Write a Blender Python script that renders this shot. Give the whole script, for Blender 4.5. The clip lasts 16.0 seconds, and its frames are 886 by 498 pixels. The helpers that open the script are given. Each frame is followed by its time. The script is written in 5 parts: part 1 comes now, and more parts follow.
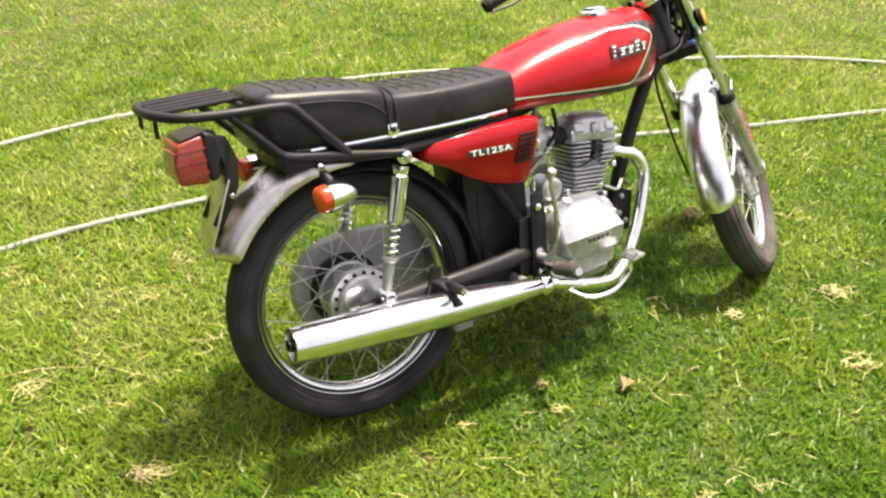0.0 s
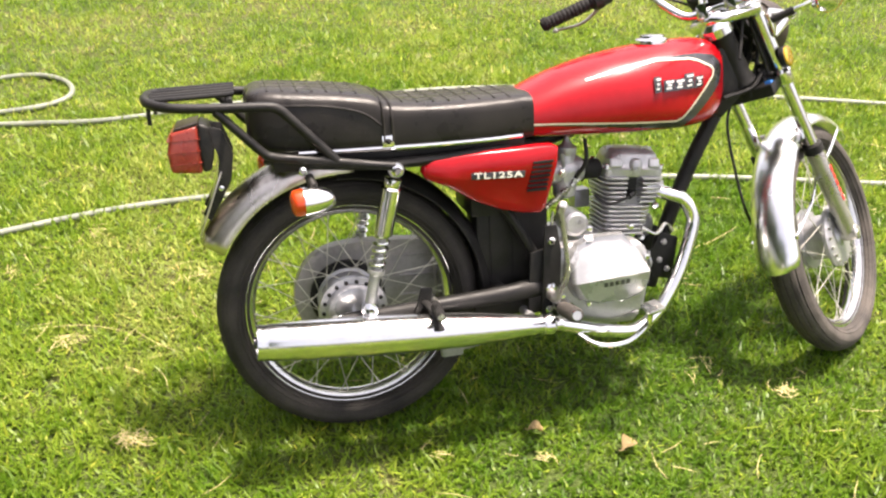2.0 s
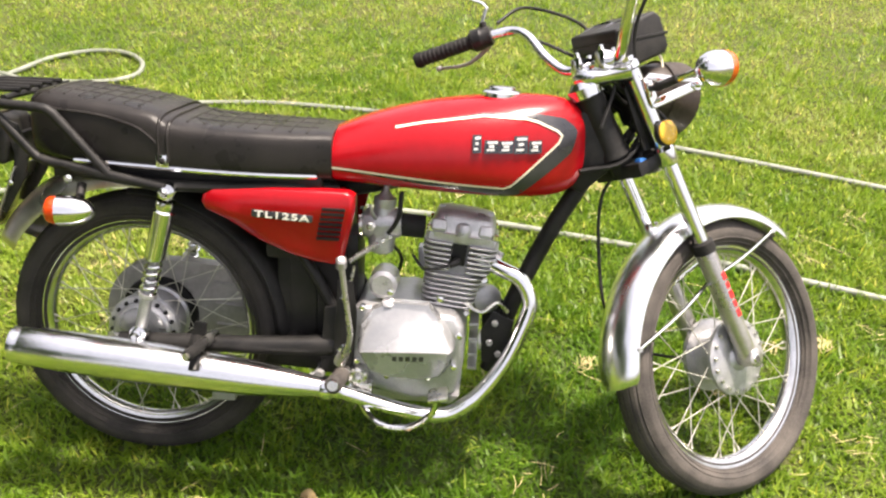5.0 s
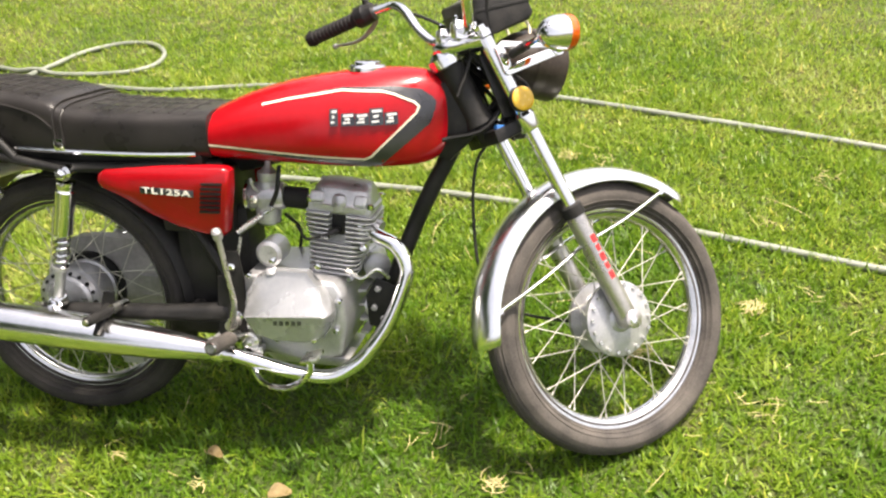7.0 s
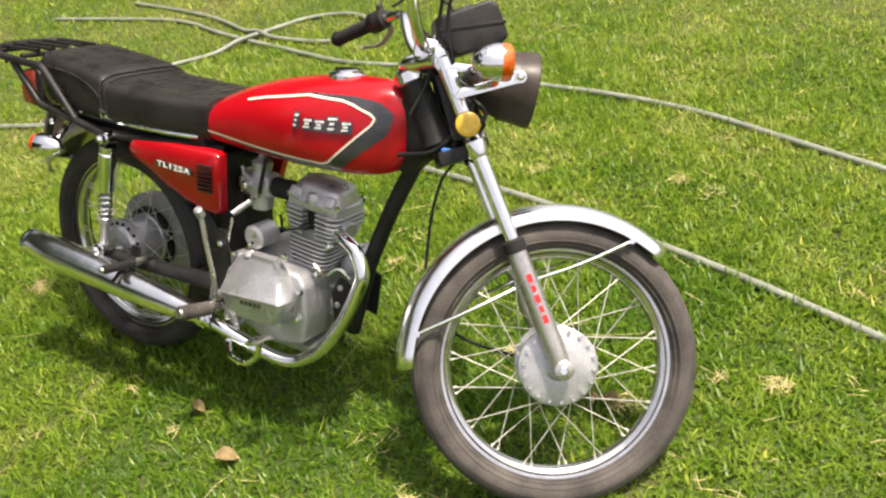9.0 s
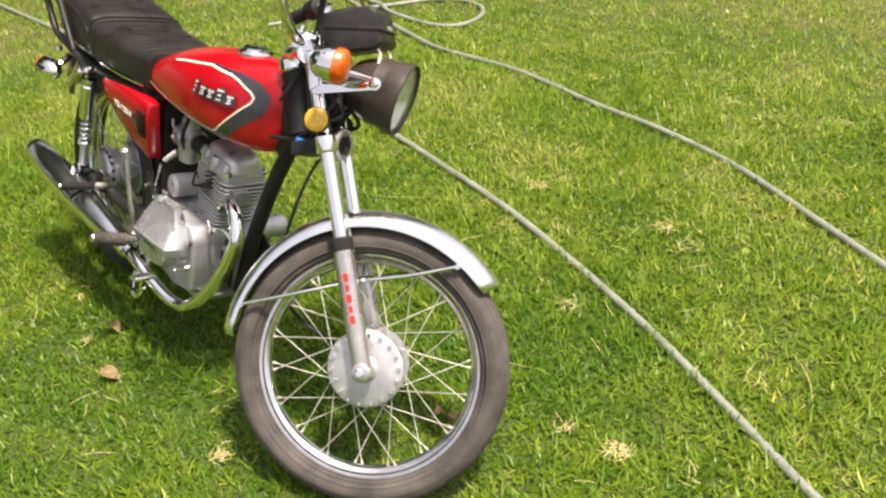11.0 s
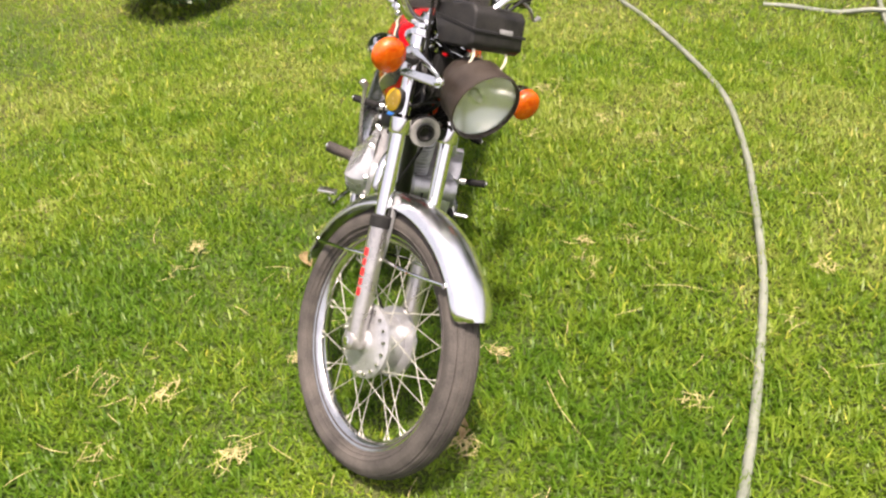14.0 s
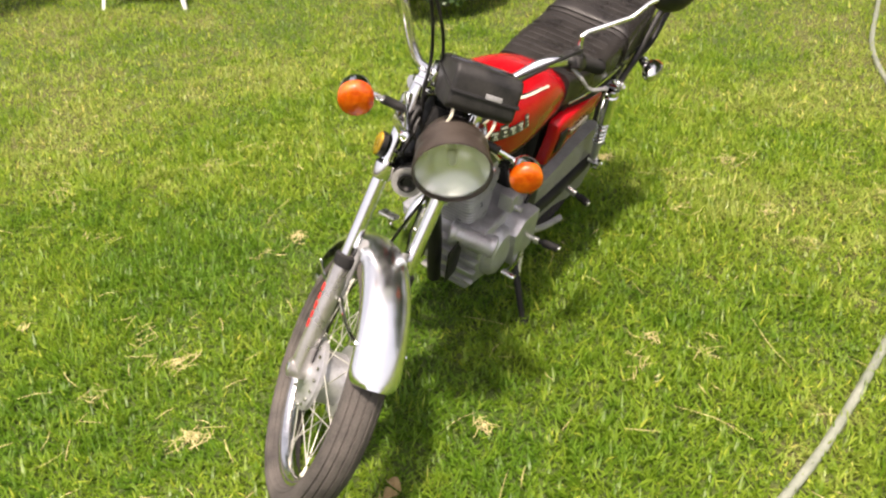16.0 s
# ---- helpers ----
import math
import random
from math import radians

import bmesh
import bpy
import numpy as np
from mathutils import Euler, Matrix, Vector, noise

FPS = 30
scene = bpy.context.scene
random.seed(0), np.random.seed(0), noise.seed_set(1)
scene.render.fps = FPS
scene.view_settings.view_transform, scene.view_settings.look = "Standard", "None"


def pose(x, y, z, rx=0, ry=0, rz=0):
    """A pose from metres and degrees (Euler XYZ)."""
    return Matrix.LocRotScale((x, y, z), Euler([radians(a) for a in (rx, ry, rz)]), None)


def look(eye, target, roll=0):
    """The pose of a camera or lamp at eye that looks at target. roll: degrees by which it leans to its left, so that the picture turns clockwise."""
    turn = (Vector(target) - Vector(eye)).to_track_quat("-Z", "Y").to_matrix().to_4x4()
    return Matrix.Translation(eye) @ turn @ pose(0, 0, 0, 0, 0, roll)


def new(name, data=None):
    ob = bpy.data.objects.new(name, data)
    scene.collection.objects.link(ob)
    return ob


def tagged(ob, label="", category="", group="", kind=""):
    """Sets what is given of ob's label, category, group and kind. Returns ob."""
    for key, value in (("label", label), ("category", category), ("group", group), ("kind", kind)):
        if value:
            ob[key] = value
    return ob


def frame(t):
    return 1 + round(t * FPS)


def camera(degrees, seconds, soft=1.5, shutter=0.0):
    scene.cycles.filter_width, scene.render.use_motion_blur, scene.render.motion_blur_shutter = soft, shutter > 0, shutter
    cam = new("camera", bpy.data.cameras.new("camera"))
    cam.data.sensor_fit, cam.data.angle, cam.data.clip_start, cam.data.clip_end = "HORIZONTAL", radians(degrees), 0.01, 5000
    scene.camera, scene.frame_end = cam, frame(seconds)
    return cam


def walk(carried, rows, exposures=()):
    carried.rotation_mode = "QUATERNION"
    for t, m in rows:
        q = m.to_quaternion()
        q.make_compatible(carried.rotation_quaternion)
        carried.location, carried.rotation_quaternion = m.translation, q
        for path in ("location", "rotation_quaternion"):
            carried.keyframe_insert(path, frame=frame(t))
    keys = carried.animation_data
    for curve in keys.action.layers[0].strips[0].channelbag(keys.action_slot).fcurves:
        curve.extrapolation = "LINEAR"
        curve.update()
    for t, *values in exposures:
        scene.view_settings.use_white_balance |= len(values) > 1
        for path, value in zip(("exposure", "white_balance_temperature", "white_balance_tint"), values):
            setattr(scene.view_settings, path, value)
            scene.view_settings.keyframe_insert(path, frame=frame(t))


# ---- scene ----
cam = camera(53.5, 16.0, soft=2.3)
METRES, EYE, TILT, LEAN, TURN = 5.65, 1.52, 0.0, 0.0, 0.0
ROWS = [
    (0.0, 0.0, 0.0, 0.0, 0.42, -33.22, -0.64),
    (0.5, 0.0158, -0.0096, -0.0014, 5.56, -34.22, -3.04),
    (1.0, 0.0359, -0.0089, 0.0028, 10.06, -34.59, -0.65),
    (1.5, 0.0623, 0.0092, -0.0006, 12.24, -31.89, -3.58),
    (2.0, 0.085, 0.0262, -0.0015, 16.75, -32.84, 0.13),
    (2.5, 0.0967, 0.0487, -0.0039, 17.06, -32.16, 1.81),
    (3.0, 0.112, 0.0718, -0.0025, 15.73, -30.78, 1.17),
    (3.5, 0.1277, 0.0822, -0.0039, 20.39, -32.64, 2.76),
    (4.0, 0.1624, 0.0972, -0.0053, 26.01, -31.47, 0.37),
    (6.5, 0.2725, 0.1641, -0.007, 40.87, -33.27, 3.66),
    (7.0, 0.2945, 0.1744, -0.0049, 40.34, -33.42, 4.45),
    (7.5, 0.304, 0.2063, -0.0053, 45.52, -33.25, 1.8),
    (8.0, 0.326, 0.2319, -0.0048, 49.93, -32.86, 4.38),
    (10.5, 0.4107, 0.3785, -0.0042, 78.58, -33.86, 3.63),
    (11.0, 0.4174, 0.4099, -0.007, 80.49, -32.28, 3.02),
    (11.5, 0.4211, 0.4361, -0.0035, 87.57, -33.83, 3.5),
    (12.0, 0.4248, 0.4771, -0.004, 98.52, -32.52, 2.93),
    (12.5, 0.4224, 0.5168, -0.0019, 104.45, -32.78, 5.63),
    (13.0, 0.3995, 0.5429, -0.0074, 110.53, -32.07, 0.32),
    (13.5, 0.376, 0.5702, -0.0053, 116.12, -34.25, 4.45),
    (14.0, 0.3502, 0.6085, -0.0051, 126.06, -32.86, 4.45),
    (14.5, 0.3298, 0.6322, -0.0042, 131.9, -34.06, 4.52),
    (15.0, 0.2964, 0.6432, -0.0085, 137.79, -33.67, 1.77),
    (15.5, 0.2643, 0.6535, -0.0042, 144.33, -32.75, 4.68),
    (16.0, 0.2358, 0.6757, -0.0049, 151.39, -30.92, 2.32),
]
walk(cam, [(t, pose(0, 0, EYE, TILT, LEAN, TURN) @ pose(METRES * x, METRES * y, METRES * z, 90 + pitch, roll, yaw)) for t, x, y, z, yaw, pitch, roll in ROWS],
     [(0.0, 1.30, 6850, 16), (2.0, 1.40, 6850, 19), (3.5, 1.26, 6850, 19), (7.0, 1.22, 6800, 15), (7.5, 1.03, 6800, 15), (10.5, 0.86, 6850, 17), (11.5, 0.89, 6850, 18), (12.5, 0.86, 6850, 20), (14.5, 1.00, 6850, 22), (16.0, 0.94, 6950, 20)])

# ---- light ----
SUN_ELEVATION, SUN_AZIMUTH = 73.0, 52.0
world = bpy.data.worlds.new("sky")
scene.world = world
world.use_nodes = True
wn = world.node_tree.nodes
sky = wn.new("ShaderNodeTexSky")
sky.sky_type, sky.sun_disc = "NISHITA", False
sky.sun_elevation, sky.sun_rotation = radians(SUN_ELEVATION), radians(90 - SUN_AZIMUTH)
sky.air_density, sky.dust_density = 1.0, 5.0
wn["Background"].inputs["Strength"].default_value = 0.15
haze = wn.new("ShaderNodeHueSaturation")
haze.inputs["Saturation"].default_value = 0.36
world.node_tree.links.new(sky.outputs[0], haze.inputs["Color"])
world.node_tree.links.new(haze.outputs[0], wn["Background"].inputs["Color"])
sun = new("sun", bpy.data.lights.new("sun", "SUN"))
sun.data.energy, sun.data.angle, sun.data.color = 4.4, radians(3.6), (1.0, 0.93, 0.80)
ca, sa = math.cos(radians(SUN_AZIMUTH)), math.sin(radians(SUN_AZIMUTH))
ce, se = math.cos(radians(SUN_ELEVATION)), math.sin(radians(SUN_ELEVATION))
sun.matrix_world = look((9 * ce * ca, 9 * ce * sa, 9 * se), (0, 0, 0))


# ---- materials ----
def surface(name, c1, c2, scale=30.0, rough=0.5, metal=0.0, bump=0.15, coat=0.0, spread=0.12, fine=8.0, transmit=0.0, per="Object"):
    """Two tones mixed by noise at two scales, with uneven gloss and fine relief."""
    m = bpy.data.materials.new(name)
    m.use_nodes = True
    n, l = m.node_tree.nodes, m.node_tree.links
    b = n["Principled BSDF"]
    tc = n.new("ShaderNodeTexCoord")
    big, small = n.new("ShaderNodeTexNoise"), n.new("ShaderNodeTexNoise")
    for node, k in ((big, scale), (small, scale * fine)):
        node.inputs["Scale"].default_value, node.inputs["Detail"].default_value = k, 5.0
        l.new(tc.outputs[per], node.inputs["Vector"])
    add = n.new("ShaderNodeMath")
    add.operation = "MULTIPLY_ADD"
    add.inputs[1].default_value = 0.4
    l.new(small.outputs["Fac"], add.inputs[0])
    l.new(big.outputs["Fac"], add.inputs[2])
    ramp = n.new("ShaderNodeValToRGB")
    ramp.color_ramp.elements[0].position, ramp.color_ramp.elements[1].position = 0.5, 0.95
    ramp.color_ramp.elements[0].color, ramp.color_ramp.elements[1].color = (*c1, 1), (*c2, 1)
    l.new(add.outputs[0], ramp.inputs["Fac"])
    l.new(ramp.outputs["Color"], b.inputs["Base Color"])
    rr = n.new("ShaderNodeMapRange")
    rr.inputs["From Min"].default_value, rr.inputs["From Max"].default_value = 0.3, 0.7
    rr.inputs["To Min"].default_value, rr.inputs["To Max"].default_value = max(0.02, rough - spread), min(1.0, rough + spread)
    l.new(big.outputs["Fac"], rr.inputs["Value"])
    l.new(rr.outputs[0], b.inputs["Roughness"])
    b.inputs["Metallic"].default_value, b.inputs["Coat Weight"].default_value = metal, coat
    b.inputs["Coat Roughness"].default_value, b.inputs["Transmission Weight"].default_value = 0.06, transmit
    if bump:
        bp = n.new("ShaderNodeBump")
        bp.inputs["Strength"].default_value, bp.inputs["Distance"].default_value = bump, 0.002
        l.new(small.outputs["Fac"], bp.inputs["Height"])
        l.new(bp.outputs[0], b.inputs["Normal"])
    return m


M_CHROME = surface("chrome", (0.76, 0.76, 0.76), (0.86, 0.86, 0.86), 18, 0.065, 1.0, 0.01, spread=0.03)
M_DULL = surface("weathered_chrome", (0.50, 0.46, 0.42), (0.74, 0.70, 0.65), 7, 0.30, 1.0, 0.012, spread=0.10)
M_WORN = surface("worn_bright_chrome", (0.74, 0.74, 0.74), (0.84, 0.84, 0.84), 14, 0.19, 1.0, 0.015, spread=0.04)
M_FENDER = surface("brushed_bright_chrome", (0.86, 0.86, 0.86), (0.93, 0.93, 0.93), 14, 0.23, 1.0, 0.015, spread=0.05)
M_RIM = surface("rim_chrome", (0.56, 0.56, 0.55), (0.73, 0.73, 0.72), 25, 0.19, 1.0, 0.03, spread=0.06)
M_SPOKE = surface("spoke_steel", (0.58, 0.57, 0.53), (0.72, 0.71, 0.66), 40, 0.26, 1.0, 0.02)
M_WIRE = surface("dull_spoke_wire", (0.42, 0.41, 0.35), (0.56, 0.55, 0.48), 40, 0.45, 0.5, 0.02)
M_ALU = surface("cast_aluminium", (0.36, 0.36, 0.37), (0.54, 0.54, 0.55), 22, 0.40, 0.65, 0.3, spread=0.1)
M_CYL = surface("grey_cast_iron", (0.38, 0.38, 0.385), (0.58, 0.58, 0.585), 22, 0.36, 0.55, 0.3, spread=0.1)
M_COVER = surface("polished_aluminium", (0.33, 0.335, 0.34), (0.46, 0.465, 0.47), 14, 0.27, 0.65, 0.12, spread=0.10)
M_FORK = surface("dull_silver_fork", (0.42, 0.40, 0.385), (0.56, 0.54, 0.515), 18, 0.30, 0.85, 0.08, spread=0.08)
M_GREY = surface("grey_painted_steel", (0.20, 0.20, 0.20), (0.33, 0.33, 0.33), 16, 0.5, 0.2, 0.1)
M_RED = surface("red_enamel", (0.29, 0.0030, 0.0060), (0.36, 0.0045, 0.009), 9, 0.19, 0.0, 0.01, coat=0.0, spread=0.05)
M_PALEGREY = surface("dull_grey_paint", (0.21, 0.205, 0.20), (0.35, 0.34, 0.33), 12, 0.5, 0.2, 0.1)
M_BLACK = surface("black_painted_steel", (0.007, 0.007, 0.007), (0.020, 0.019, 0.018), 20, 0.48, 0.0, 0.08)
M_PLASTIC = surface("black_plastic", (0.010, 0.010, 0.010), (0.030, 0.028, 0.026), 24, 0.45, 0.0, 0.15)
M_VINYL = surface("black_vinyl", (0.010, 0.009, 0.0085), (0.028, 0.025, 0.023), 12, 0.30, 0.0, 0.35, fine=30, spread=0.08)
M_RUBBER = surface("tyre_rubber", (0.018, 0.017, 0.016), (0.050, 0.045, 0.041), 16, 0.75, 0.0, 0.5, fine=14)
M_DUSTY = surface("dusty_tyre_rubber", (0.040, 0.036, 0.033), (0.105, 0.093, 0.082), 16, 0.85, 0.0, 0.5, fine=14)
M_HANDLE = surface("grip_rubber", (0.008, 0.008, 0.008), (0.022, 0.021, 0.020), 30, 0.75, 0.0, 0.5)
M_CREAM = surface("cream_stripe", (0.70, 0.64, 0.48), (0.80, 0.75, 0.60), 30, 0.35, 0.0, 0.0, coat=0.5)
M_GRAPH = surface("graphite_stripe", (0.016, 0.016, 0.020), (0.032, 0.032, 0.038), 20, 0.3, 0.0, 0.0, coat=0.6)
# Mottled tones put the bright glints inside the lens into the colour.
M_AMBER = surface("amber_lens", (0.60, 0.055, 0.001), (0.98, 0.21, 0.006), 42, 0.12, 0.0, 0.9, coat=0.6, transmit=0.4, fine=3)
M_YELLOW = surface("yellow_reflector", (0.50, 0.29, 0.005), (0.64, 0.40, 0.010), 90, 0.2, 0.0, 0.6, coat=0.6)
M_REARLENS = surface("orange_red_lens", (0.62, 0.055, 0.008), (0.75, 0.085, 0.012), 20, 0.16, 0.0, 0.2, coat=0.5, transmit=0.25)
M_TAIL = surface("red_lens", (0.24, 0.020, 0.012), (0.34, 0.045, 0.025), 20, 0.30, 0.0, 0.2, coat=0.5, transmit=0.15)
M_REDMARK = surface("red_print", (0.62, 0.02, 0.02), (0.70, 0.03, 0.03), 30, 0.4, 0.0, 0.0)
M_SILVER = surface("silver_print", (0.62, 0.61, 0.58), (0.75, 0.74, 0.71), 60, 0.3, 0.3, 0.0)
M_WHITE = surface("white_print", (0.74, 0.70, 0.60), (0.80, 0.78, 0.70), 60, 0.4, 0.0, 0.0)
M_BLUE = surface("blue_plastic", (0.010, 0.10, 0.34), (0.02, 0.15, 0.45), 30, 0.4, 0.0, 0.05)
M_HOSE = surface("olive_grey_vinyl_hose", (0.130, 0.146, 0.112), (0.216, 0.230, 0.184), 14, 0.50, 0.0, 0.1)
M_STRAW = surface("straw", (0.33, 0.27, 0.11), (0.54, 0.46, 0.22), 40, 0.75, 0.0, 0.2)
M_LEAF = surface("dry_leaf", (0.30, 0.22, 0.10), (0.50, 0.38, 0.19), 60, 0.7, 0.0, 0.3)
M_LAMPSHELL = surface("brown_black_lamp_shell", (0.022, 0.017, 0.014), (0.046, 0.036, 0.029), 18, 0.38, 0.0, 0.15)
M_CHAIR = surface("white_plastic", (0.72, 0.72, 0.70), (0.82, 0.82, 0.80), 8, 0.4, 0.0, 0.05)
M_BUSH = surface("shrub_leaf", (0.020, 0.050, 0.008), (0.045, 0.095, 0.016), 14, 0.5, 0.0, 0.2)
M_BARK = surface("shrub_bark", (0.08, 0.055, 0.035), (0.16, 0.12, 0.08), 30, 0.85, 0.0, 0.6)
M_BOWL = surface("lamp_bowl", (0.86, 0.86, 0.84), (0.92, 0.92, 0.90), 10, 0.24, 1.0, 0.2, spread=0.04, fine=4)
M_MIRROR = surface("silvered_glass", (0.84, 0.85, 0.85), (0.88, 0.88, 0.88), 10, 0.03, 1.0, 0.0, spread=0.01)

for dull in (M_VINYL, M_PLASTIC, M_HANDLE, M_RUBBER, M_DUSTY, M_LAMPSHELL, M_BLACK):
    dull.node_tree.nodes["Principled BSDF"].inputs["Specular IOR Level"].default_value = 0.25
M_RED.node_tree.nodes["Principled BSDF"].inputs["Specular IOR Level"].default_value = 0.4

M_GLASS = bpy.data.materials.new("fluted_lamp_glass")
M_GLASS.use_nodes = True
gn, gl = M_GLASS.node_tree.nodes, M_GLASS.node_tree.links
gn.remove(gn["Principled BSDF"])
g_clear, g_gloss, g_mix = gn.new("ShaderNodeBsdfTransparent"), gn.new("ShaderNodeBsdfGlossy"), gn.new("ShaderNodeMixShader")
g_clear.inputs["Color"].default_value, g_gloss.inputs["Roughness"].default_value = (0.92, 0.94, 0.90, 1), 0.06
gt, gw, gp = gn.new("ShaderNodeTexCoord"), gn.new("ShaderNodeTexWave"), gn.new("ShaderNodeBump")
gw.bands_direction = "Y"
gw.inputs["Scale"].default_value, gw.inputs["Distortion"].default_value = 30.0, 0.4
gp.inputs["Strength"].default_value, gp.inputs["Distance"].default_value = 0.4, 0.003
gl.new(gt.outputs["Object"], gw.inputs["Vector"])
gl.new(gw.outputs["Fac"], gp.inputs["Height"])
gl.new(gp.outputs[0], g_gloss.inputs["Normal"])
g_mix.inputs[0].default_value = 0.22
g_soft, g_veil = gn.new("ShaderNodeBsdfTranslucent"), gn.new("ShaderNodeMixShader")
g_soft.inputs["Color"].default_value, g_veil.inputs[0].default_value = (0.90, 0.92, 0.86, 1), 0.26
gl.new(g_clear.outputs[0], g_veil.inputs[1])
gl.new(g_soft.outputs[0], g_veil.inputs[2])
gl.new(g_veil.outputs[0], g_mix.inputs[1])
gl.new(g_gloss.outputs[0], g_mix.inputs[2])
gl.new(g_mix.outputs[0], gn["Material Output"].inputs["Surface"])


def grass_material(name, blades):
    m = bpy.data.materials.new(name)
    m.use_nodes = True
    n, l = m.node_tree.nodes, m.node_tree.links
    b = n["Principled BSDF"]
    geo, tc = n.new("ShaderNodeNewGeometry"), n.new("ShaderNodeTexCoord")
    patch, mid = n.new("ShaderNodeTexNoise"), n.new("ShaderNodeTexNoise")
    for node, k, d in ((patch, 1.3, 4.0), (mid, 11.0, 5.0)):
        node.inputs["Scale"].default_value, node.inputs["Detail"].default_value = k, d
        l.new(tc.outputs["Object"], node.inputs["Vector"])
    mix = n.new("ShaderNodeMath")
    mix.operation = "MULTIPLY_ADD"
    mix.inputs[1].default_value = 0.7
    l.new(mid.outputs["Fac"], mix.inputs[0])
    l.new(patch.outputs["Fac"], mix.inputs[2])
    # a darker green patch round the front of the motorcycle, lighter yellower grass beyond
    front_dist, fade, sumup = n.new("ShaderNodeVectorMath"), n.new("ShaderNodeMapRange"), n.new("ShaderNodeMath")
    front_dist.operation, sumup.operation = "DISTANCE", "ADD"
    front_dist.inputs[1].default_value = (0.95, 2.05, 0.0)
    l.new(tc.outputs["Object"], front_dist.inputs[0])
    for key, value in (("From Min", 0.55), ("From Max", 1.75), ("To Min", -0.17), ("To Max", 0.04)):
        fade.inputs[key].default_value = value
    l.new(front_dist.outputs["Value"], fade.inputs["Value"])
    l.new(mix.outputs[0], sumup.inputs[0])
    l.new(fade.outputs[0], sumup.inputs[1])
    tone = n.new("ShaderNodeValToRGB")
    e = tone.color_ramp.elements
    if blades:
        cols = ((0.62, (0.095, 0.190, 0.013)), (0.82, (0.164, 0.256, 0.020)), (0.95, (0.214, 0.301, 0.034)), (1.0, (0.255, 0.320, 0.060)))
    else:
        cols = ((0.50, (0.040, 0.070, 0.007)), (0.80, (0.056, 0.082, 0.010)), (1.0, (0.086, 0.084, 0.022)))
    e[0].position, e[0].color = cols[0][0], (*cols[0][1], 1)
    e[1].position, e[1].color = min(1.0, cols[-1][0]), (*cols[-1][1], 1)
    for pos, col in cols[1:-1]:
        x = e.new(pos)
        x.color = (*col, 1)
    l.new(sumup.outputs[0], tone.inputs["Fac"])
    out = tone.outputs["Color"]
    if blades:
        var = n.new("ShaderNodeValToRGB")
        v = var.color_ramp.elements
        v[0].position, v[0].color = 0.0, (0.66, 0.78, 0.60, 1)
        # Palest blades put sun sparkle as well as dry bits into the colour.
        v[1].position, v[1].color = 1.0, (3.0, 2.0, 3.4, 1)
        for pos, col in ((0.40, (1.0, 1.02, 1.0)), (0.84, (1.26, 1.21, 1.25)), (0.95, (1.55, 1.42, 1.8))):
            x = v.new(pos)
            x.color = (*col, 1)
        l.new(geo.outputs["Random Per Island"], var.inputs["Fac"])
        mul = n.new("ShaderNodeMix")
        mul.data_type, mul.blend_type = "RGBA", "MULTIPLY"
        mul.inputs[0].default_value = 1.0
        l.new(out, mul.inputs[6])
        l.new(var.outputs["Color"], mul.inputs[7])
        out = mul.outputs[2]
        tr, ms = n.new("ShaderNodeBsdfTranslucent"), n.new("ShaderNodeMixShader")
        ms.inputs[0].default_value = 0.52
        l.new(out, tr.inputs["Color"])
        l.new(b.outputs[0], ms.inputs[1])
        l.new(tr.outputs[0], ms.inputs[2])
        l.new(ms.outputs[0], n["Material Output"].inputs["Surface"])
        b.inputs["Roughness"].default_value = 0.36
        b.inputs["Specular IOR Level"].default_value = 0.25
    else:
        b.inputs["Roughness"].default_value = 0.95
        bp = n.new("ShaderNodeBump")
        bp.inputs["Strength"].default_value, bp.inputs["Distance"].default_value = 0.8, 0.03
        fine = n.new("ShaderNodeTexNoise")
        fine.inputs["Scale"].default_value, fine.inputs["Detail"].default_value = 90.0, 4.0
        l.new(tc.outputs["Object"], fine.inputs["Vector"])
        l.new(fine.outputs["Fac"], bp.inputs["Height"])
        l.new(bp.outputs[0], b.inputs["Normal"])
    l.new(out, b.inputs["Base Color"])
    return m


M_GRASS, M_SOIL = grass_material("lawn_blades", True), grass_material("lawn_thatch", False)


# ---- mesh helpers ----
V = Vector


def finish(name, bm, material, smooth=35):
    bmesh.ops.recalc_face_normals(bm, faces=bm.faces[:])
    lim = radians(smooth)
    for f in bm.faces:
        f.smooth = True
    for e in bm.edges:
        if len(e.link_faces) == 2 and e.calc_face_angle(0) > lim:
            e.smooth = False
    me = bpy.data.meshes.new(name)
    bm.to_mesh(me)
    bm.free()
    me.materials.append(material)
    return me


def part(name, bm, material, parent, label="", m=None, smooth=35):
    ob = new(name, finish(name, bm, material, smooth))
    ob.parent = parent
    if m is not None:
        ob.matrix_basis = m
    if label:
        ob["label"] = label
    return ob


def merge(*bms):
    out = bmesh.new()
    for b in bms:
        me = bpy.data.meshes.new("tmp")
        b.to_mesh(me)
        b.free()
        out.from_mesh(me)
        bpy.data.meshes.remove(me)
    return out


def spline(pts, k):
    """Catmull-Rom through the points, k steps a span."""
    p = [V(q) for q in pts]
    if k < 2:
        return p
    p = [p[0] * 2 - p[1]] + p + [p[-1] * 2 - p[-2]]
    out = []
    for i in range(1, len(p) - 2):
        a, b, c, d = p[i - 1:i + 3]
        for s in range(k):
            t = s / k
            out.append(0.5 * (2 * b + (c - a) * t + (2 * a - 5 * b + 4 * c - d) * t * t + (3 * b - a - 3 * c + d) * t ** 3))
    return out + [p[-2]]


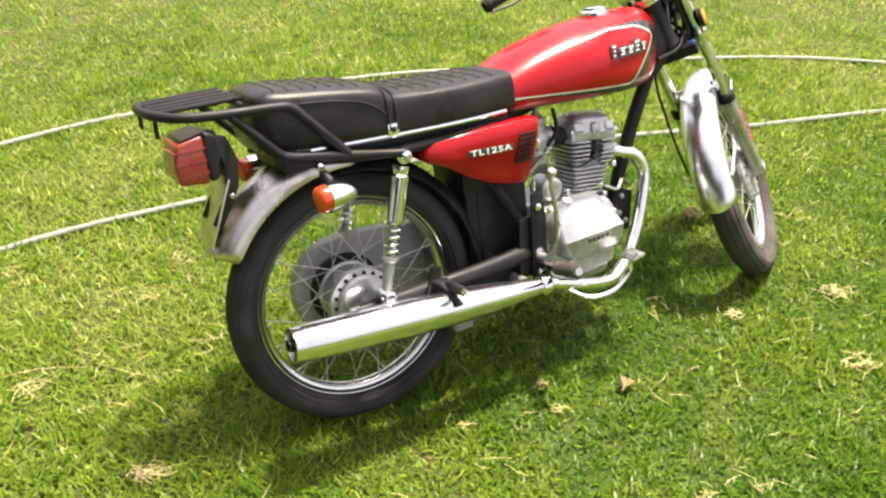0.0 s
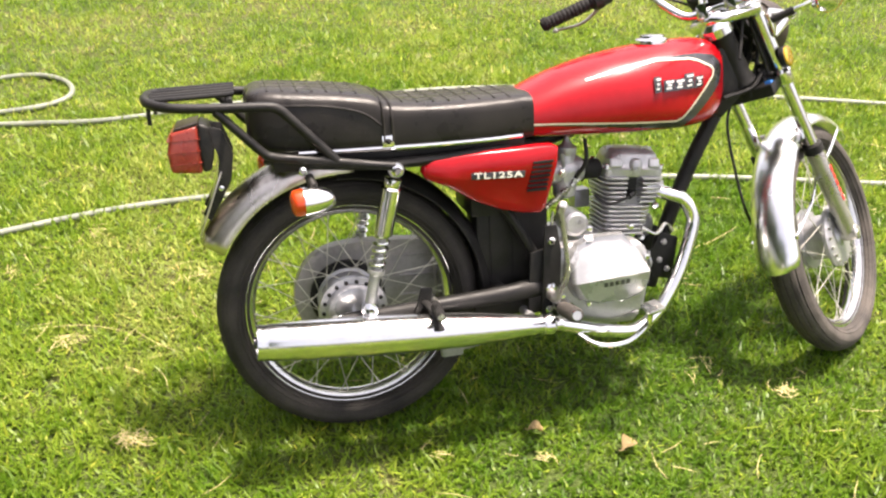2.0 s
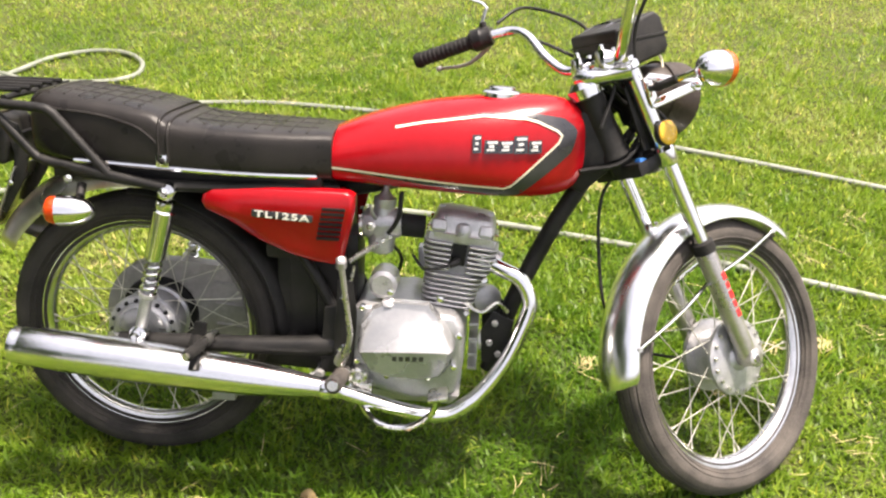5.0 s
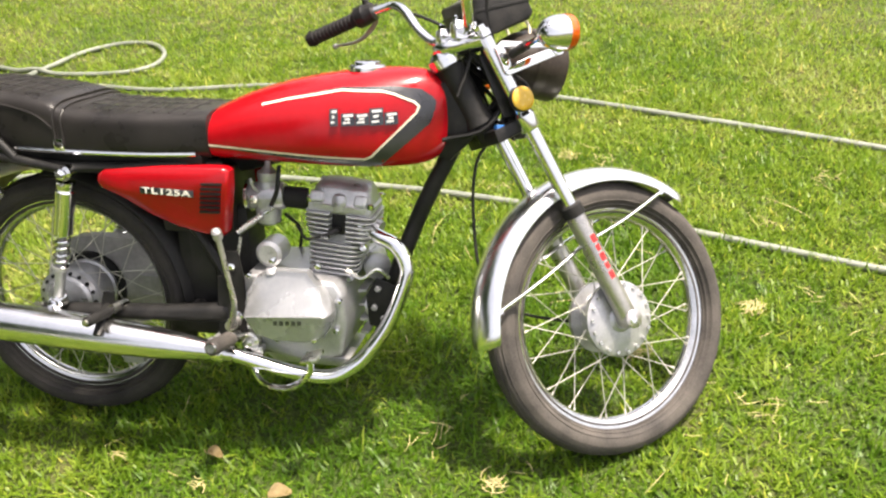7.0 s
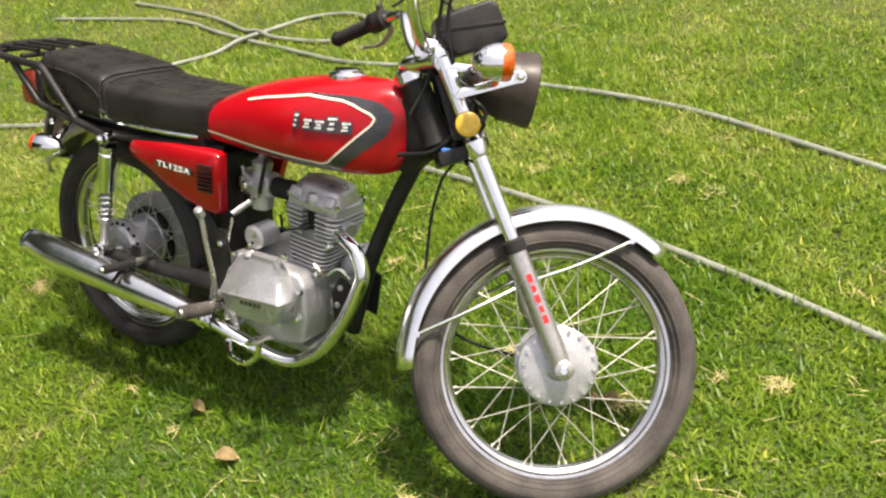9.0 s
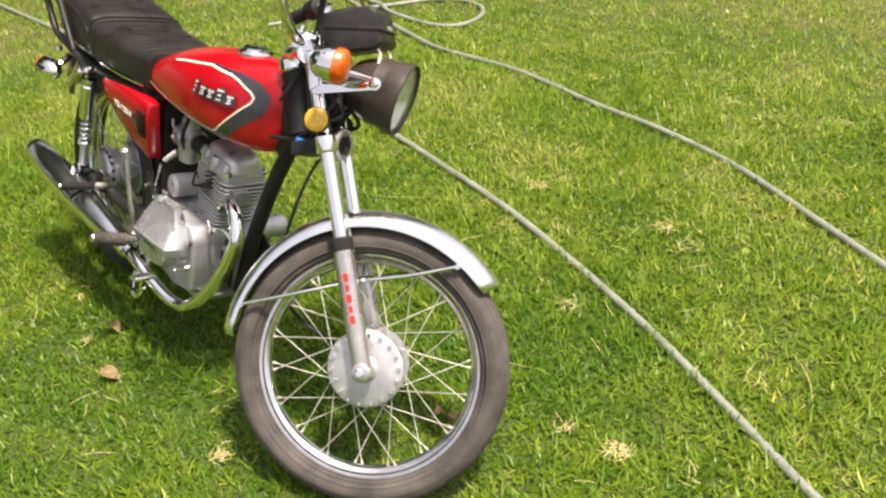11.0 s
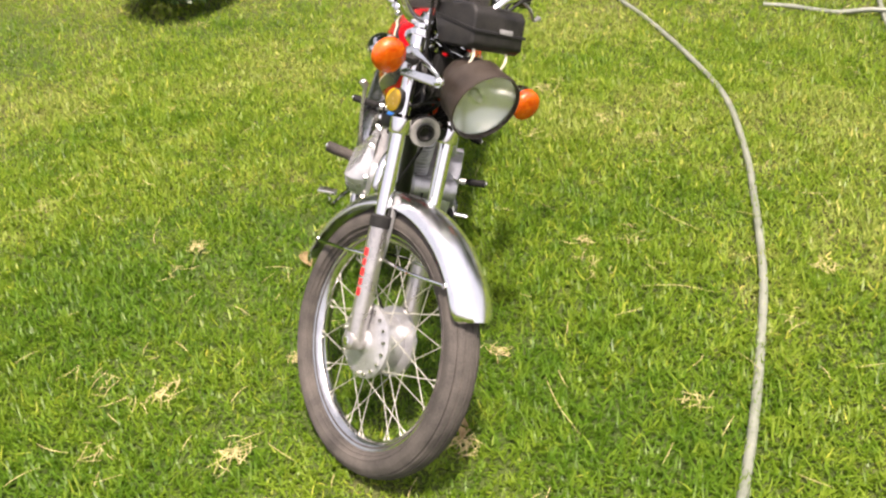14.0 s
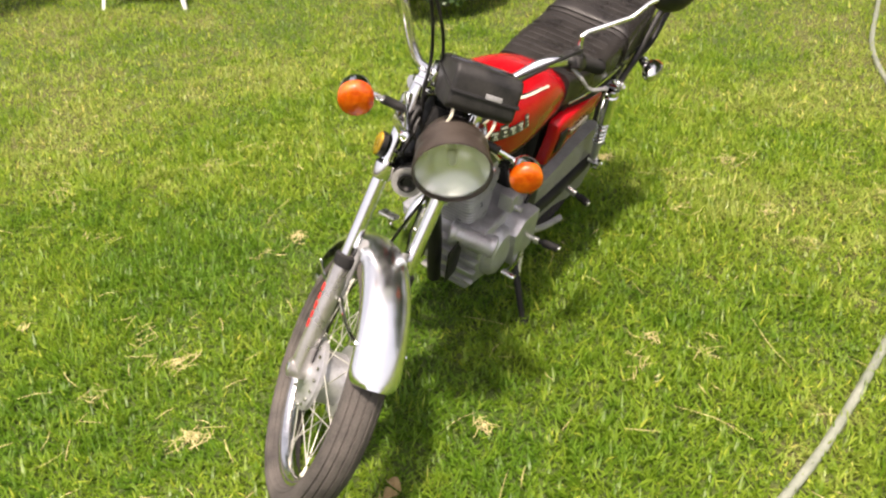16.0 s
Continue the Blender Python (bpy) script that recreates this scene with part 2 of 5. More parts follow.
def skin(rings, closed=True, caps=True):
    bm = bmesh.new()
    vs = [[bm.verts.new(q) for q in r] for r in rings]
    n = len(vs[0])
    for a, b in zip(vs, vs[1:]):
        for i in range(n if closed else n - 1):
            j = (i + 1) % n
            bm.faces.new((a[i], a[j], b[j], b[i]))
    if caps and closed:
        bm.faces.new(list(reversed(vs[0])))
        bm.faces.new(vs[-1])
    return bm


def tube(pts, r, seg=10, k=1, flat=1.0):
    p = spline(pts, k)
    rs = r if isinstance(r, (list, tuple)) else [r, r]
    n = len(p)
    side = None
    rings = []
    for i, q in enumerate(p):
        d = (p[min(i + 1, n - 1)] - p[max(i - 1, 0)]).normalized()
        if side is None:
            side = d.cross(V((0, 0, 1)) if abs(d.z) < 0.9 else V((1, 0, 0))).normalized()
        side = (side - d * side.dot(d)).normalized()
        up = d.cross(side)
        u = i / (n - 1) * (len(rs) - 1)
        j = min(int(u), len(rs) - 2)
        rad = rs[j] + (rs[j + 1] - rs[j]) * (u - j)
        rings.append([q + side * (math.cos(a) * rad) + up * (math.sin(a) * rad * flat) for a in (2 * math.pi * s / seg for s in range(seg))])
    return skin(rings)


def lathe(profile, origin=(0, 0, 0), axis=(0, 1, 0), seg=32, caps=True, ring=False):
    """profile: (distance along the axis, radius)."""
    q = V((0, 0, 1)).rotation_difference(V(axis).normalized()).to_matrix()
    rings = [[V(origin) + q @ V((math.cos(2 * math.pi * s / seg) * r, math.sin(2 * math.pi * s / seg) * r, h)) for s in range(seg)] for h, r in profile]
    if ring:
        rings.append(rings[0])
        bm = skin(rings, caps=False)
        bmesh.ops.remove_doubles(bm, verts=bm.verts[:], dist=1e-6)
        return bm
    return skin(rings, caps=caps)


def slab(outline, y0, y1, bevel=0.004, seg=2):
    """A plate: outline in (x, z), from y0 to y1."""
    bm = skin([[V((x, y0, z)) for x, z in outline], [V((x, y1, z)) for x, z in outline]])
    if bevel:
        bmesh.ops.bevel(bm, geom=bm.edges[:], offset=bevel, segments=seg, affect="EDGES", profile=0.6)
    return bm


def box(c, s, bevel=0.003, turn=None, seg=2):
    bm = bmesh.new()
    bmesh.ops.create_cube(bm, size=1.0)
    bmesh.ops.scale(bm, vec=s, verts=bm.verts)
    if bevel:
        bmesh.ops.bevel(bm, geom=bm.edges[:], offset=bevel, segments=seg, affect="EDGES", profile=0.6)
    bmesh.ops.transform(bm, matrix=Matrix.Translation(c) @ (turn or Matrix()), verts=bm.verts)
    return bm


def oval(cx, w, zc, h, n, x=None, seg=40):
    """A ring of superellipse shape across the bike at station cx."""
    out = []
    for s in range(seg):
        a = 2 * math.pi * s / seg
        c, d = math.cos(a), math.sin(a)
        out.append(V((cx, math.copysign(abs(c) ** (2 / n), c) * w, zc + math.copysign(abs(d) ** (2 / n), d) * h)))
    return out


def lerp_table(table, x):
    for a, b in zip(table, table[1:]):
        if x <= b[0]:
            t = (x - a[0]) / (b[0] - a[0])
            t = max(0.0, t)
            return [p + (q - p) * t for p, q in zip(a[1:], b[1:])]
    return list(table[-1][1:])


def smooth_table(table, n):
    pts = spline([(a[0], a[1], a[2]) for a in table], n)
    more = spline([(a[0], a[3], 0) for a in table], n)
    return [(p.x, p.y, p.z, q.y) for p, q in zip(pts, more)]


# ---- the lawn ----
def ground_sheet():
    bm = bmesh.new()
    bmesh.ops.create_grid(bm, x_segments=60, y_segments=60, size=1.0)
    for v in bm.verts:
        for i in (0, 1):
            v.co[i] = math.copysign(abs(v.co[i]) ** 3.2, v.co[i]) * 900
        v.co.z = 0.008 * noise.noise(V((v.co.x * 0.8, v.co.y * 0.8, 0))) if max(abs(v.co.x), abs(v.co.y)) < 12 else 0.0
    ob = new("ground", finish("ground", bm, M_SOIL))
    return tagged(ob, "mown green lawn with yellowish dry patches", "lawn", kind="structure")


def blades(count, x0, x1, y0, y1, length, width, steps, keep, low=22, high_lean=80, lift=0.010):
    """count blades over a rectangle; keep(x, y) gives the share that stays."""
    rng = np.random.default_rng(int(count) % 9973)
    x, y = rng.uniform(x0, x1, count), rng.uniform(y0, y1, count)
    ok = rng.uniform(0, 1, count) < keep(x, y)
    x, y = x[ok], y[ok]
    n = len(x)
    tuft = 0.75 + 0.25 * np.sin(x * 9.1 + 2.3 * np.sin(y * 5.3)) * np.sin(y * 8.3 + 1.9 * np.sin(x * 6.1))
    high = length * rng.uniform(0.55, 1.35, n) * tuft
    wide = width * rng.uniform(0.7, 1.35, n)
    a = rng.uniform(0, 2 * np.pi, n) + 0.8 * np.sin(x * 3.0 + y * 2.0)
    lean = np.radians(rng.uniform(low, high_lean, n))
    bend = lean + np.radians(rng.uniform(-28, 28, n) * (88 - low) / 58)
    dx, dy = np.cos(a), np.sin(a)
    sx, sy = -dy * wide / 2, dx * wide / 2
    z0 = rng.uniform(-0.006, lift, n)
    h1, l1 = z0 + high * 0.5 * np.cos(lean), high * 0.5 * np.sin(lean)
    h2, l2 = h1 + high * 0.5 * np.cos(bend), l1 + high * 0.5 * np.sin(bend)
    if steps == 2:
        co = np.stack([np.stack([x - sx, y - sy, z0], 1), np.stack([x + sx, y + sy, z0], 1),
                       np.stack([x + dx * l1 - sx * 0.8, y + dy * l1 - sy * 0.8, h1], 1), np.stack([x + dx * l1 + sx * 0.8, y + dy * l1 + sy * 0.8, h1], 1),
                       np.stack([x + dx * l2, y + dy * l2, h2], 1)], 1)
        tri = np.array([[0, 1, 3], [0, 3, 2], [2, 3, 4]])
    else:
        co = np.stack([np.stack([x - sx, y - sy, z0], 1), np.stack([x + sx, y + sy, z0], 1), np.stack([x + dx * l2, y + dy * l2, h2], 1)], 1)
        tri = np.array([[0, 1, 2]])
    k = co.shape[1]
    idx = (np.arange(n)[:, None, None] * k + tri[None]).reshape(-1, 3)
    return co.reshape(-1, 3), idx


def soup(name, layers, material):
    co, idx, base = [], [], 0
    for c, i in layers:
        co.append(c)
        idx.append(i + base)
        base += len(c)
    co, idx = np.concatenate(co).astype(np.float32), np.concatenate(idx).astype(np.int32)
    me = bpy.data.meshes.new(name)
    me.vertices.add(len(co))
    me.vertices.foreach_set("co", co.ravel())
    me.loops.add(idx.size)
    me.loops.foreach_set("vertex_index", idx.ravel())
    me.polygons.add(len(idx))
    me.polygons.foreach_set("loop_start", np.arange(0, idx.size, 3, dtype=np.int32))
    me.update(calc_edges=True)
    me.materials.append(material)
    return new(name, me)


def near(x, y):
    return np.hypot(x - 0.35, y - 2.1)


ground = ground_sheet()
lawn = soup("grass", [
    blades(520000, -2.5, 3.2, -0.75, 4.95, 0.043, 0.0052, 2, lambda x, y: np.clip((3.0 - near(x, y)) / 1.3, 0, 1)),
    blades(560000, -5.2, 5.4, -4.2, 7.4, 0.047, 0.0072, 1, lambda x, y: np.clip((near(x, y) - 1.6) / 1.3, 0, 1) * np.clip((5.8 - near(x, y)) / 1.2, 0.12, 1)),
    blades(200000, -10, 10, -9, 13, 0.055, 0.014, 1, lambda x, y: np.clip((near(x, y) - 4.4) / 1.0, 0, 1)),
    blades(36000, -2.6, 3.3, -0.9, 5.0, 0.070, 0.0046, 2, lambda x, y: np.clip((3.2 - near(x, y)) / 1.0, 0, 1), 50, 84),
], M_GRASS)
tagged(lawn, "short green lawn grass, palest blades painted as sparkle and dry bits", "grass", kind="stuff")


# ---- the motorcycle ----
BIKE = pose(-0.2073, 1.6753, 0.2911, 0, 0, 30.53) @ pose(0, 0, 0, -15.0) @ pose(0, 0, 0, 0, 0.58)
RAKE = radians(28)
STEER = Matrix.Translation((1.2375, 0, -0.0211)) @ Matrix.Rotation(radians(40.1), 4, V((-math.sin(RAKE), 0, math.cos(RAKE))))
bike = new("motorcycle")
bike.matrix_basis = BIKE
tagged(bike, "red and chrome motorcycle leaning on its side stand on grass", "motorcycle")


def wheel(name, m, tyre_r, half, parent, hub_profile, label, grooves):
    rim_w = 0.86
    flange = [(y * rim_w, r) for y, r in [(-0.023, 0.238), (-0.024, 0.2425), (-0.021, 0.2425), (-0.016, 0.230), (-0.008, 0.2265), (0, 0.2255), (0.008, 0.2265), (0.016, 0.230),
              (0.021, 0.2425), (0.024, 0.2425), (0.023, 0.238), (0.017, 0.225), (0.008, 0.2195), (0, 0.2185), (-0.008, 0.2195), (-0.017, 0.225)]]
    w = part(name, lathe(flange, seg=72, ring=True), M_RIM, parent, label, m)
    mid_r, hh = (0.238 + tyre_r) / 2, (tyre_r - 0.238) / 2
    shell = lambda y: mid_r + hh * math.sqrt(max(0.0, 1 - (y / half) ** 2))
    wall = lambda a, up=0.0: (-math.sin(a) * (half + up), mid_r - math.cos(a) * (hh + up))
    low = [(-0.020, 0.232), wall(0.45)]
    for a in (0.62, 0.86, 1.20):
        low += [wall(a - 0.06), wall(a - 0.035, 0.0016), wall(a + 0.035, 0.0016), wall(a + 0.06)]
    low.append(wall(1.42))
    low += [(-half, mid_r), (-half * 0.985, mid_r + 0.006), (-half * 0.955 - 0.001, mid_r + 0.0075), (-half * 0.95, mid_r + 0.0105)]
    tread = []
    for g in ((-0.72, -0.40, 0.0, 0.40, 0.72) if grooves else (-0.8, -0.45, -0.15, 0.15, 0.45, 0.8)):
        y = g * half
        tread += [(y - 0.0022, shell(y - 0.0022)), (y - 0.0012, shell(y) - 0.0026), (y + 0.0012, shell(y) - 0.0026), (y + 0.0022, shell(y + 0.0022))]
        tread.append((y + 0.12 * half, shell(y + 0.12 * half)))
    prof = low + tread[:-1] + [(-y, r) for y, r in reversed(low)]
    part("tyre", lathe(prof, seg=84, ring=True), M_DUSTY if grooves else M_RUBBER, w, "dusty black rubber tyre", smooth=50)
    part("hub", lathe(hub_profile, seg=40), M_ALU, w, "cast aluminium drum hub")
    kinds = []
    for side in (-1, 1):
        for way in (-1, 1):
            a = V((math.sin(way * 0.98) * 0.072, side * 0.034, math.cos(way * 0.98) * 0.072))
            b = V((math.sin(way * 0.22) * 0.2235, side * 0.006, math.cos(way * 0.22) * 0.2235))
            bm = merge(tube([a, b], 0.0012, 8), tube([a + (b - a) * 0.94, b], 0.0026, 8))
            kinds.append(finish("spoke", bm, M_WIRE))
    for i in range(36):
        sp = new("spoke", kinds[i % 4])
        sp.parent = w
        sp.matrix_basis = Matrix.Rotation(radians(10 * i + 4), 4, "Y")
    return w


rear = wheel("rear_wheel", Matrix.Translation((0, 0, 0)), 0.305, 0.046, bike,
             [(-0.062, 0.012), (-0.062, 0.058), (-0.056, 0.064), (-0.050, 0.064), (-0.048, 0.078), (-0.038, 0.080), (-0.034, 0.070), (0.030, 0.068), (0.034, 0.074), (0.040, 0.074), (0.042, 0.05), (0.065, 0.045), (0.065, 0.012)],
             "chromed rear rim with steel spokes", 0)
part("axle", lathe([(-0.150, 0.009), (-0.146, 0.013), (-0.132, 0.013), (-0.130, 0.009), (0.13, 0.009), (0.131, 0.013), (0.145, 0.013), (0.146, 0.009)], seg=6), M_CHROME, rear)
part("sprocket", lathe([(0.043, 0.060), (0.044, 0.088), (0.052, 0.090), (0.053, 0.062)], seg=40), M_BLACK, rear, "dark drive sprocket")
part("hub_stud", merge(*[lathe([(-0.0535, 0.0045), (-0.049, 0.005)], (0.068 * math.cos(a), 0, 0.068 * math.sin(a)), seg=8) for a in (2 * math.pi * i / 18 for i in range(18))]), M_BLACK, rear, "ring of dark spoke holes")
part("brake_plate", merge(lathe([(-0.068, 0.020), (-0.070, 0.030), (-0.064, 0.056), (-0.060, 0.056)], seg=36), tube([(0.0, -0.07, 0.0), (-0.045, -0.075, -0.035)], [0.010, 0.007], 8), tube([(-0.045, -0.08, -0.035), (0.3, -0.10, -0.07)], 0.0035, 6)), M_COVER, rear)

front = wheel("front_wheel", STEER @ Matrix.Translation((0.0397, 0, 0.0211)), 0.303, 0.041, bike,
              [(-0.052, 0.012), (-0.052, 0.022), (-0.046, 0.030), (-0.045, 0.074), (-0.040, 0.083), (-0.030, 0.083), (-0.027, 0.060), (0.026, 0.058), (0.030, 0.080), (0.040, 0.080), (0.046, 0.070), (0.052, 0.022), (0.052, 0.012)],
              "chromed front rim with steel spokes", 1)
part("axle", lathe([(-0.094, 0.008), (-0.090, 0.013), (-0.080, 0.013), (-0.079, 0.009), (0.079, 0.009), (0.080, 0.013), (0.092, 0.013), (0.093, 0.008)], seg=6), M_CHROME, front)
bolts = [lathe([(-0.050, 0.004), (-0.046, 0.0045)], (0.074 * math.cos(a), 0, 0.074 * math.sin(a)), seg=8) for a in (2 * math.pi * i / 18 for i in range(18))]
part("spoke_head_ring", merge(*bolts), M_SPOKE, front)


# front end, in the steering frame
def fork(side):
    y = side * 0.068
    d = V((-0.462, 0, 0.887))
    foot = V((0.042, y, 0.022))
    at = lambda s: foot + d * s
    leg = part("fork_leg", merge(tube([at(-0.016), at(-0.012), at(0.02), at(0.245), at(0.262)], [0.012, 0.019, 0.021, 0.0215, 0.0215, 0.020], 20),
                                 lathe([(-0.024, 0.017), (-0.022, 0.020), (0.022, 0.020), (0.024, 0.017)], at(0.0), seg=20)), M_FORK, bike, "silver fork leg", STEER)
    part("stanchion", tube([at(0.25), at(0.665)], 0.0160, 20), M_CHROME, leg, "chrome fork tube")
    part("dust_seal", lathe([(0, 0.020), (0.002, 0.0235), (0.024, 0.0235), (0.028, 0.019)], at(0.255), d, 20), M_HANDLE, leg, "black rubber dust seal")
    part("fork_cap", lathe([(0, 0.019), (0.012, 0.019), (0.016, 0.013), (0.024, 0.013), (0.026, 0.008)], at(0.668), d, 6), M_CHROME, leg)
    part("yoke_clamp", lathe([(0, 0.017), (0.001, 0.0205), (0.005, 0.0225), (0.034, 0.0225), (0.036, 0.0205), (0.042, 0.017)], at(0.458), d, 24), M_CHROME, leg, "chrome lower clamp")
    if side < 0:
        marks = [box(at(0.200 - 0.022 * i) + V((0.002, side * 0.0215, 0.0)), (0.0105 - 0.002 * (i % 2), 0.0016, 0.0170 - 0.003 * (i % 2)), 0, Matrix.Rotation(-0.48, 4, "Y")) for i in range(5)]
        part("red_mark", merge(*marks), M_REDMARK, leg, "red printed marks")
    part("side_reflector", lathe([(0, 0.026), (0.010, 0.026), (0.012, 0.024)], V((-0.203, side * 0.086, 0.487)), (0, side, 0), 28), M_PLASTIC, leg)
    refl_bm = lathe([(0, 0.0245), (0.003, 0.0245), (0.005, 0.021), (0.0055, 0.010), (0.0055, 0.001)], V((-0.203, side * 0.0975, 0.487)), (0, side, 0), 28)
    part("reflector_lens", refl_bm, M_YELLOW, leg, "round yellow reflector")
    return leg


for s in (-1, 1):
    fork(s)

yoke = part("upper_yoke", merge(tube([(-0.264, -0.070, 0.606), (-0.292, -0.038, 0.602), (-0.318, 0, 0.600), (-0.292, 0.038, 0.602), (-0.264, 0.070, 0.606)], [0.030, 0.025, 0.032, 0.025, 0.030], 16, 4, flat=0.62),
                               tube([(-0.296, -0.036, 0.600), (-0.295, -0.036, 0.622)], 0.016, 12), tube([(-0.296, 0.036, 0.600), (-0.295, 0.036, 0.622)], 0.016, 12)), M_CHROME, bike, "bright alloy top yoke", STEER)
part("bar_clamp", merge(box((-0.295, -0.036, 0.633), (0.050, 0.030, 0.040), 0.008), box((-0.295, 0.036, 0.633), (0.050, 0.030, 0.040), 0.008), *[lathe([(0, 0.006), (0.010, 0.006), (0.013, 0.003)], (-0.295 + dx, dy, 0.651), (0, 0, 1), 8) for dx in (-0.016, 0.016) for dy in (-0.036, 0.036)]), M_CHROME, yoke)
part("stem_nut", lathe([(0, 0.017), (0.014, 0.017), (0.017, 0.012)], (-0.322, 0, 0.606), (-0.46, 0, 0.89), 6), M_CHROME, yoke)
part("ignition_switch", lathe([(0, 0.018), (0.02, 0.018), (0.022, 0.012)], (-0.228, 0.0, 0.632), (-0.46, 0, 0.89), 20), M_BLACK, yoke)
lower = part("lower_yoke", merge(slab([(-0.245, 0.400), (-0.165, 0.435), (-0.172, 0.462), (-0.255, 0.428)], -0.066, 0.066, 0.006), tube([(-0.232, 0, 0.42), (-0.322, 0, 0.595)], 0.024, 18)), M_BLACK, bike, "black lower yoke and steering stem", STEER)
ears = merge(*[slab([(-0.225, 0.455), (-0.195, 0.462), (-0.225, 0.585), (-0.262, 0.600), (-0.272, 0.575)], y - 0.003, y + 0.003, 0.002) for y in (-0.052, 0.052)],
             box((-0.214, 0, 0.560), (0.018, 0.060, 0.090), 0.008, Matrix.Rotation(-0.48, 4, "Y")))
part("lamp_carrier", ears, M_BLACK, lower)

# headlamp
lamp_c = V((-0.076, 0.014, 0.582))
shell = part("headlamp", lathe([(-0.128, 0.004), (-0.124, 0.024), (-0.110, 0.044), (-0.086, 0.059), (-0.052, 0.069), (-0.020, 0.075), (0.002, 0.0785), (0.010, 0.0785), (0.012, 0.076), (0.003, 0.0735), (-0.056, 0.0725)], lamp_c, (1, 0, -0.06), 48, caps=False), M_LAMPSHELL, bike, "round headlamp in a dull brown-black shell", STEER)
part("reflector_bowl", lathe([(-0.048, 0.010), (-0.044, 0.028), (-0.033, 0.046), (-0.017, 0.062), (-0.001, 0.0725)], lamp_c, (1, 0, -0.06), 48, caps=False), M_BOWL, shell)
part("lens", lathe([(0.000, 0.0735), (0.005, 0.0725), (0.010, 0.055), (0.0135, 0.032), (0.015, 0.001)], lamp_c, (1, 0, -0.06), 48, caps=False), M_GLASS, shell, "fluted clear glass lens")
part("bulb", lathe([(-0.046, 0.008), (-0.030, 0.009), (-0.018, 0.007), (-0.014, 0.002)], lamp_c, (1, 0, -0.06), 14), M_SILVER, shell)
for s in (-1, 1):
    br = part("lamp_bracket", merge(slab([(-0.236, 0.538), (-0.226, 0.534), (-0.105, 0.580), (-0.098, 0.592), (-0.106, 0.600), (-0.118, 0.596), (-0.222, 0.556)], s * 0.090 - 0.003, s * 0.090 + 0.003, 0.002),
                                    slab([(-0.2365, 0.5375), (-0.2215, 0.5565), (-0.236, 0.590), (-0.256, 0.588)], s * 0.090 - 0.0034, s * 0.090 + 0.0034, 0.002),
                                    slab([(-0.2555, 0.5885), (-0.2370, 0.5860), (-0.122, 0.5935), (-0.108, 0.599), (-0.122, 0.602), (-0.240, 0.603)], s * 0.090 - 0.0026, s * 0.090 + 0.0026, 0.002),
                                    tube([(-0.245, s * 0.066, 0.57), (-0.235, s * 0.09, 0.57)], 0.008, 8)), M_CHROME, bike, "chrome headlamp bracket", STEER)
    part("bracket_bolt", lathe([(0, 0.013), (0.004, 0.013), (0.0045, 0.009), (0.009, 0.009), (0.012, 0.005)], (-0.110, s * 0.0915, 0.591), (0, s, 0), 16), M_CHROME, br)

# instruments: a tilted dark plastic box above the lamp
BOX_TILT = Matrix.Translation((-0.2, 0, 0.69)) @ Matrix.Rotation(radians(-12), 4, "Y") @ Matrix.Rotation(radians(6), 4, "X") @ Matrix.Translation((0.2, 0, -0.69))
inst = part("instrument_panel", slab([(-0.150, 0.656), (-0.138, 0.670), (-0.154, 0.732), (-0.170, 0.743), (-0.284, 0.716), (-0.280, 0.680), (-0.246, 0.638)], -0.050, 0.088, 0.008, 3), M_PLASTIC, bike, "black plastic instrument box", STEER @ BOX_TILT)
part("panel_seam", slab([(-0.143, 0.700), (-0.140, 0.694), (-0.275, 0.687), (-0.284, 0.694)], -0.0525, 0.0905, 0.002), M_BLACK, inst)
for s in (-1, 1):
    part("dial", lathe([(0, 0.033), (0.006, 0.033), (0.008, 0.030), (0.003, 0.028), (0.003, 0.001)], (-0.232, 0.019 + s * 0.034, 0.722), (-0.29, 0, 0.957), 30), M_GRAPH, inst, "dark round dial")
part("nameplate", box((-0.1445, 0.035, 0.702), (0.004, 0.034, 0.010), 0.001, Matrix.Rotation(-0.3, 4, "Y")), M_GREY, inst)
for y in (-0.030, 0.058):
    part("lamp_wire", tube([(-0.160, y, 0.668), (-0.145, y, 0.645), (-0.150, y - 0.004, 0.615)], 0.0032, 6, 4), M_CREAM, inst, "pale wire")

# horn
horn = part("horn", lathe([(-0.040, 0.010), (-0.036, 0.026), (-0.016, 0.034), (-0.004, 0.035), (0, 0.032)], (-0.160, -0.016, 0.452), (0.9, -0.25, 0.1), 32), M_BLACK, bike, "small round horn", STEER)
part("horn_ring", lathe([(-0.002, 0.026), (0.0, 0.0335), (0.006, 0.0335), (0.007, 0.028), (0.003, 0.018)], (-0.160, -0.016, 0.452), (0.9, -0.25, 0.1), 32, ring=True), M_PALEGREY, horn, "dull silver face ring")
part("horn_mouth", lathe([(0, 0.018), (0.010, 0.020), (0.010, 0.015), (0.002, 0.010)], (-0.160, -0.016, 0.452), (0.9, -0.25, 0.1), 24), M_BLACK, horn)


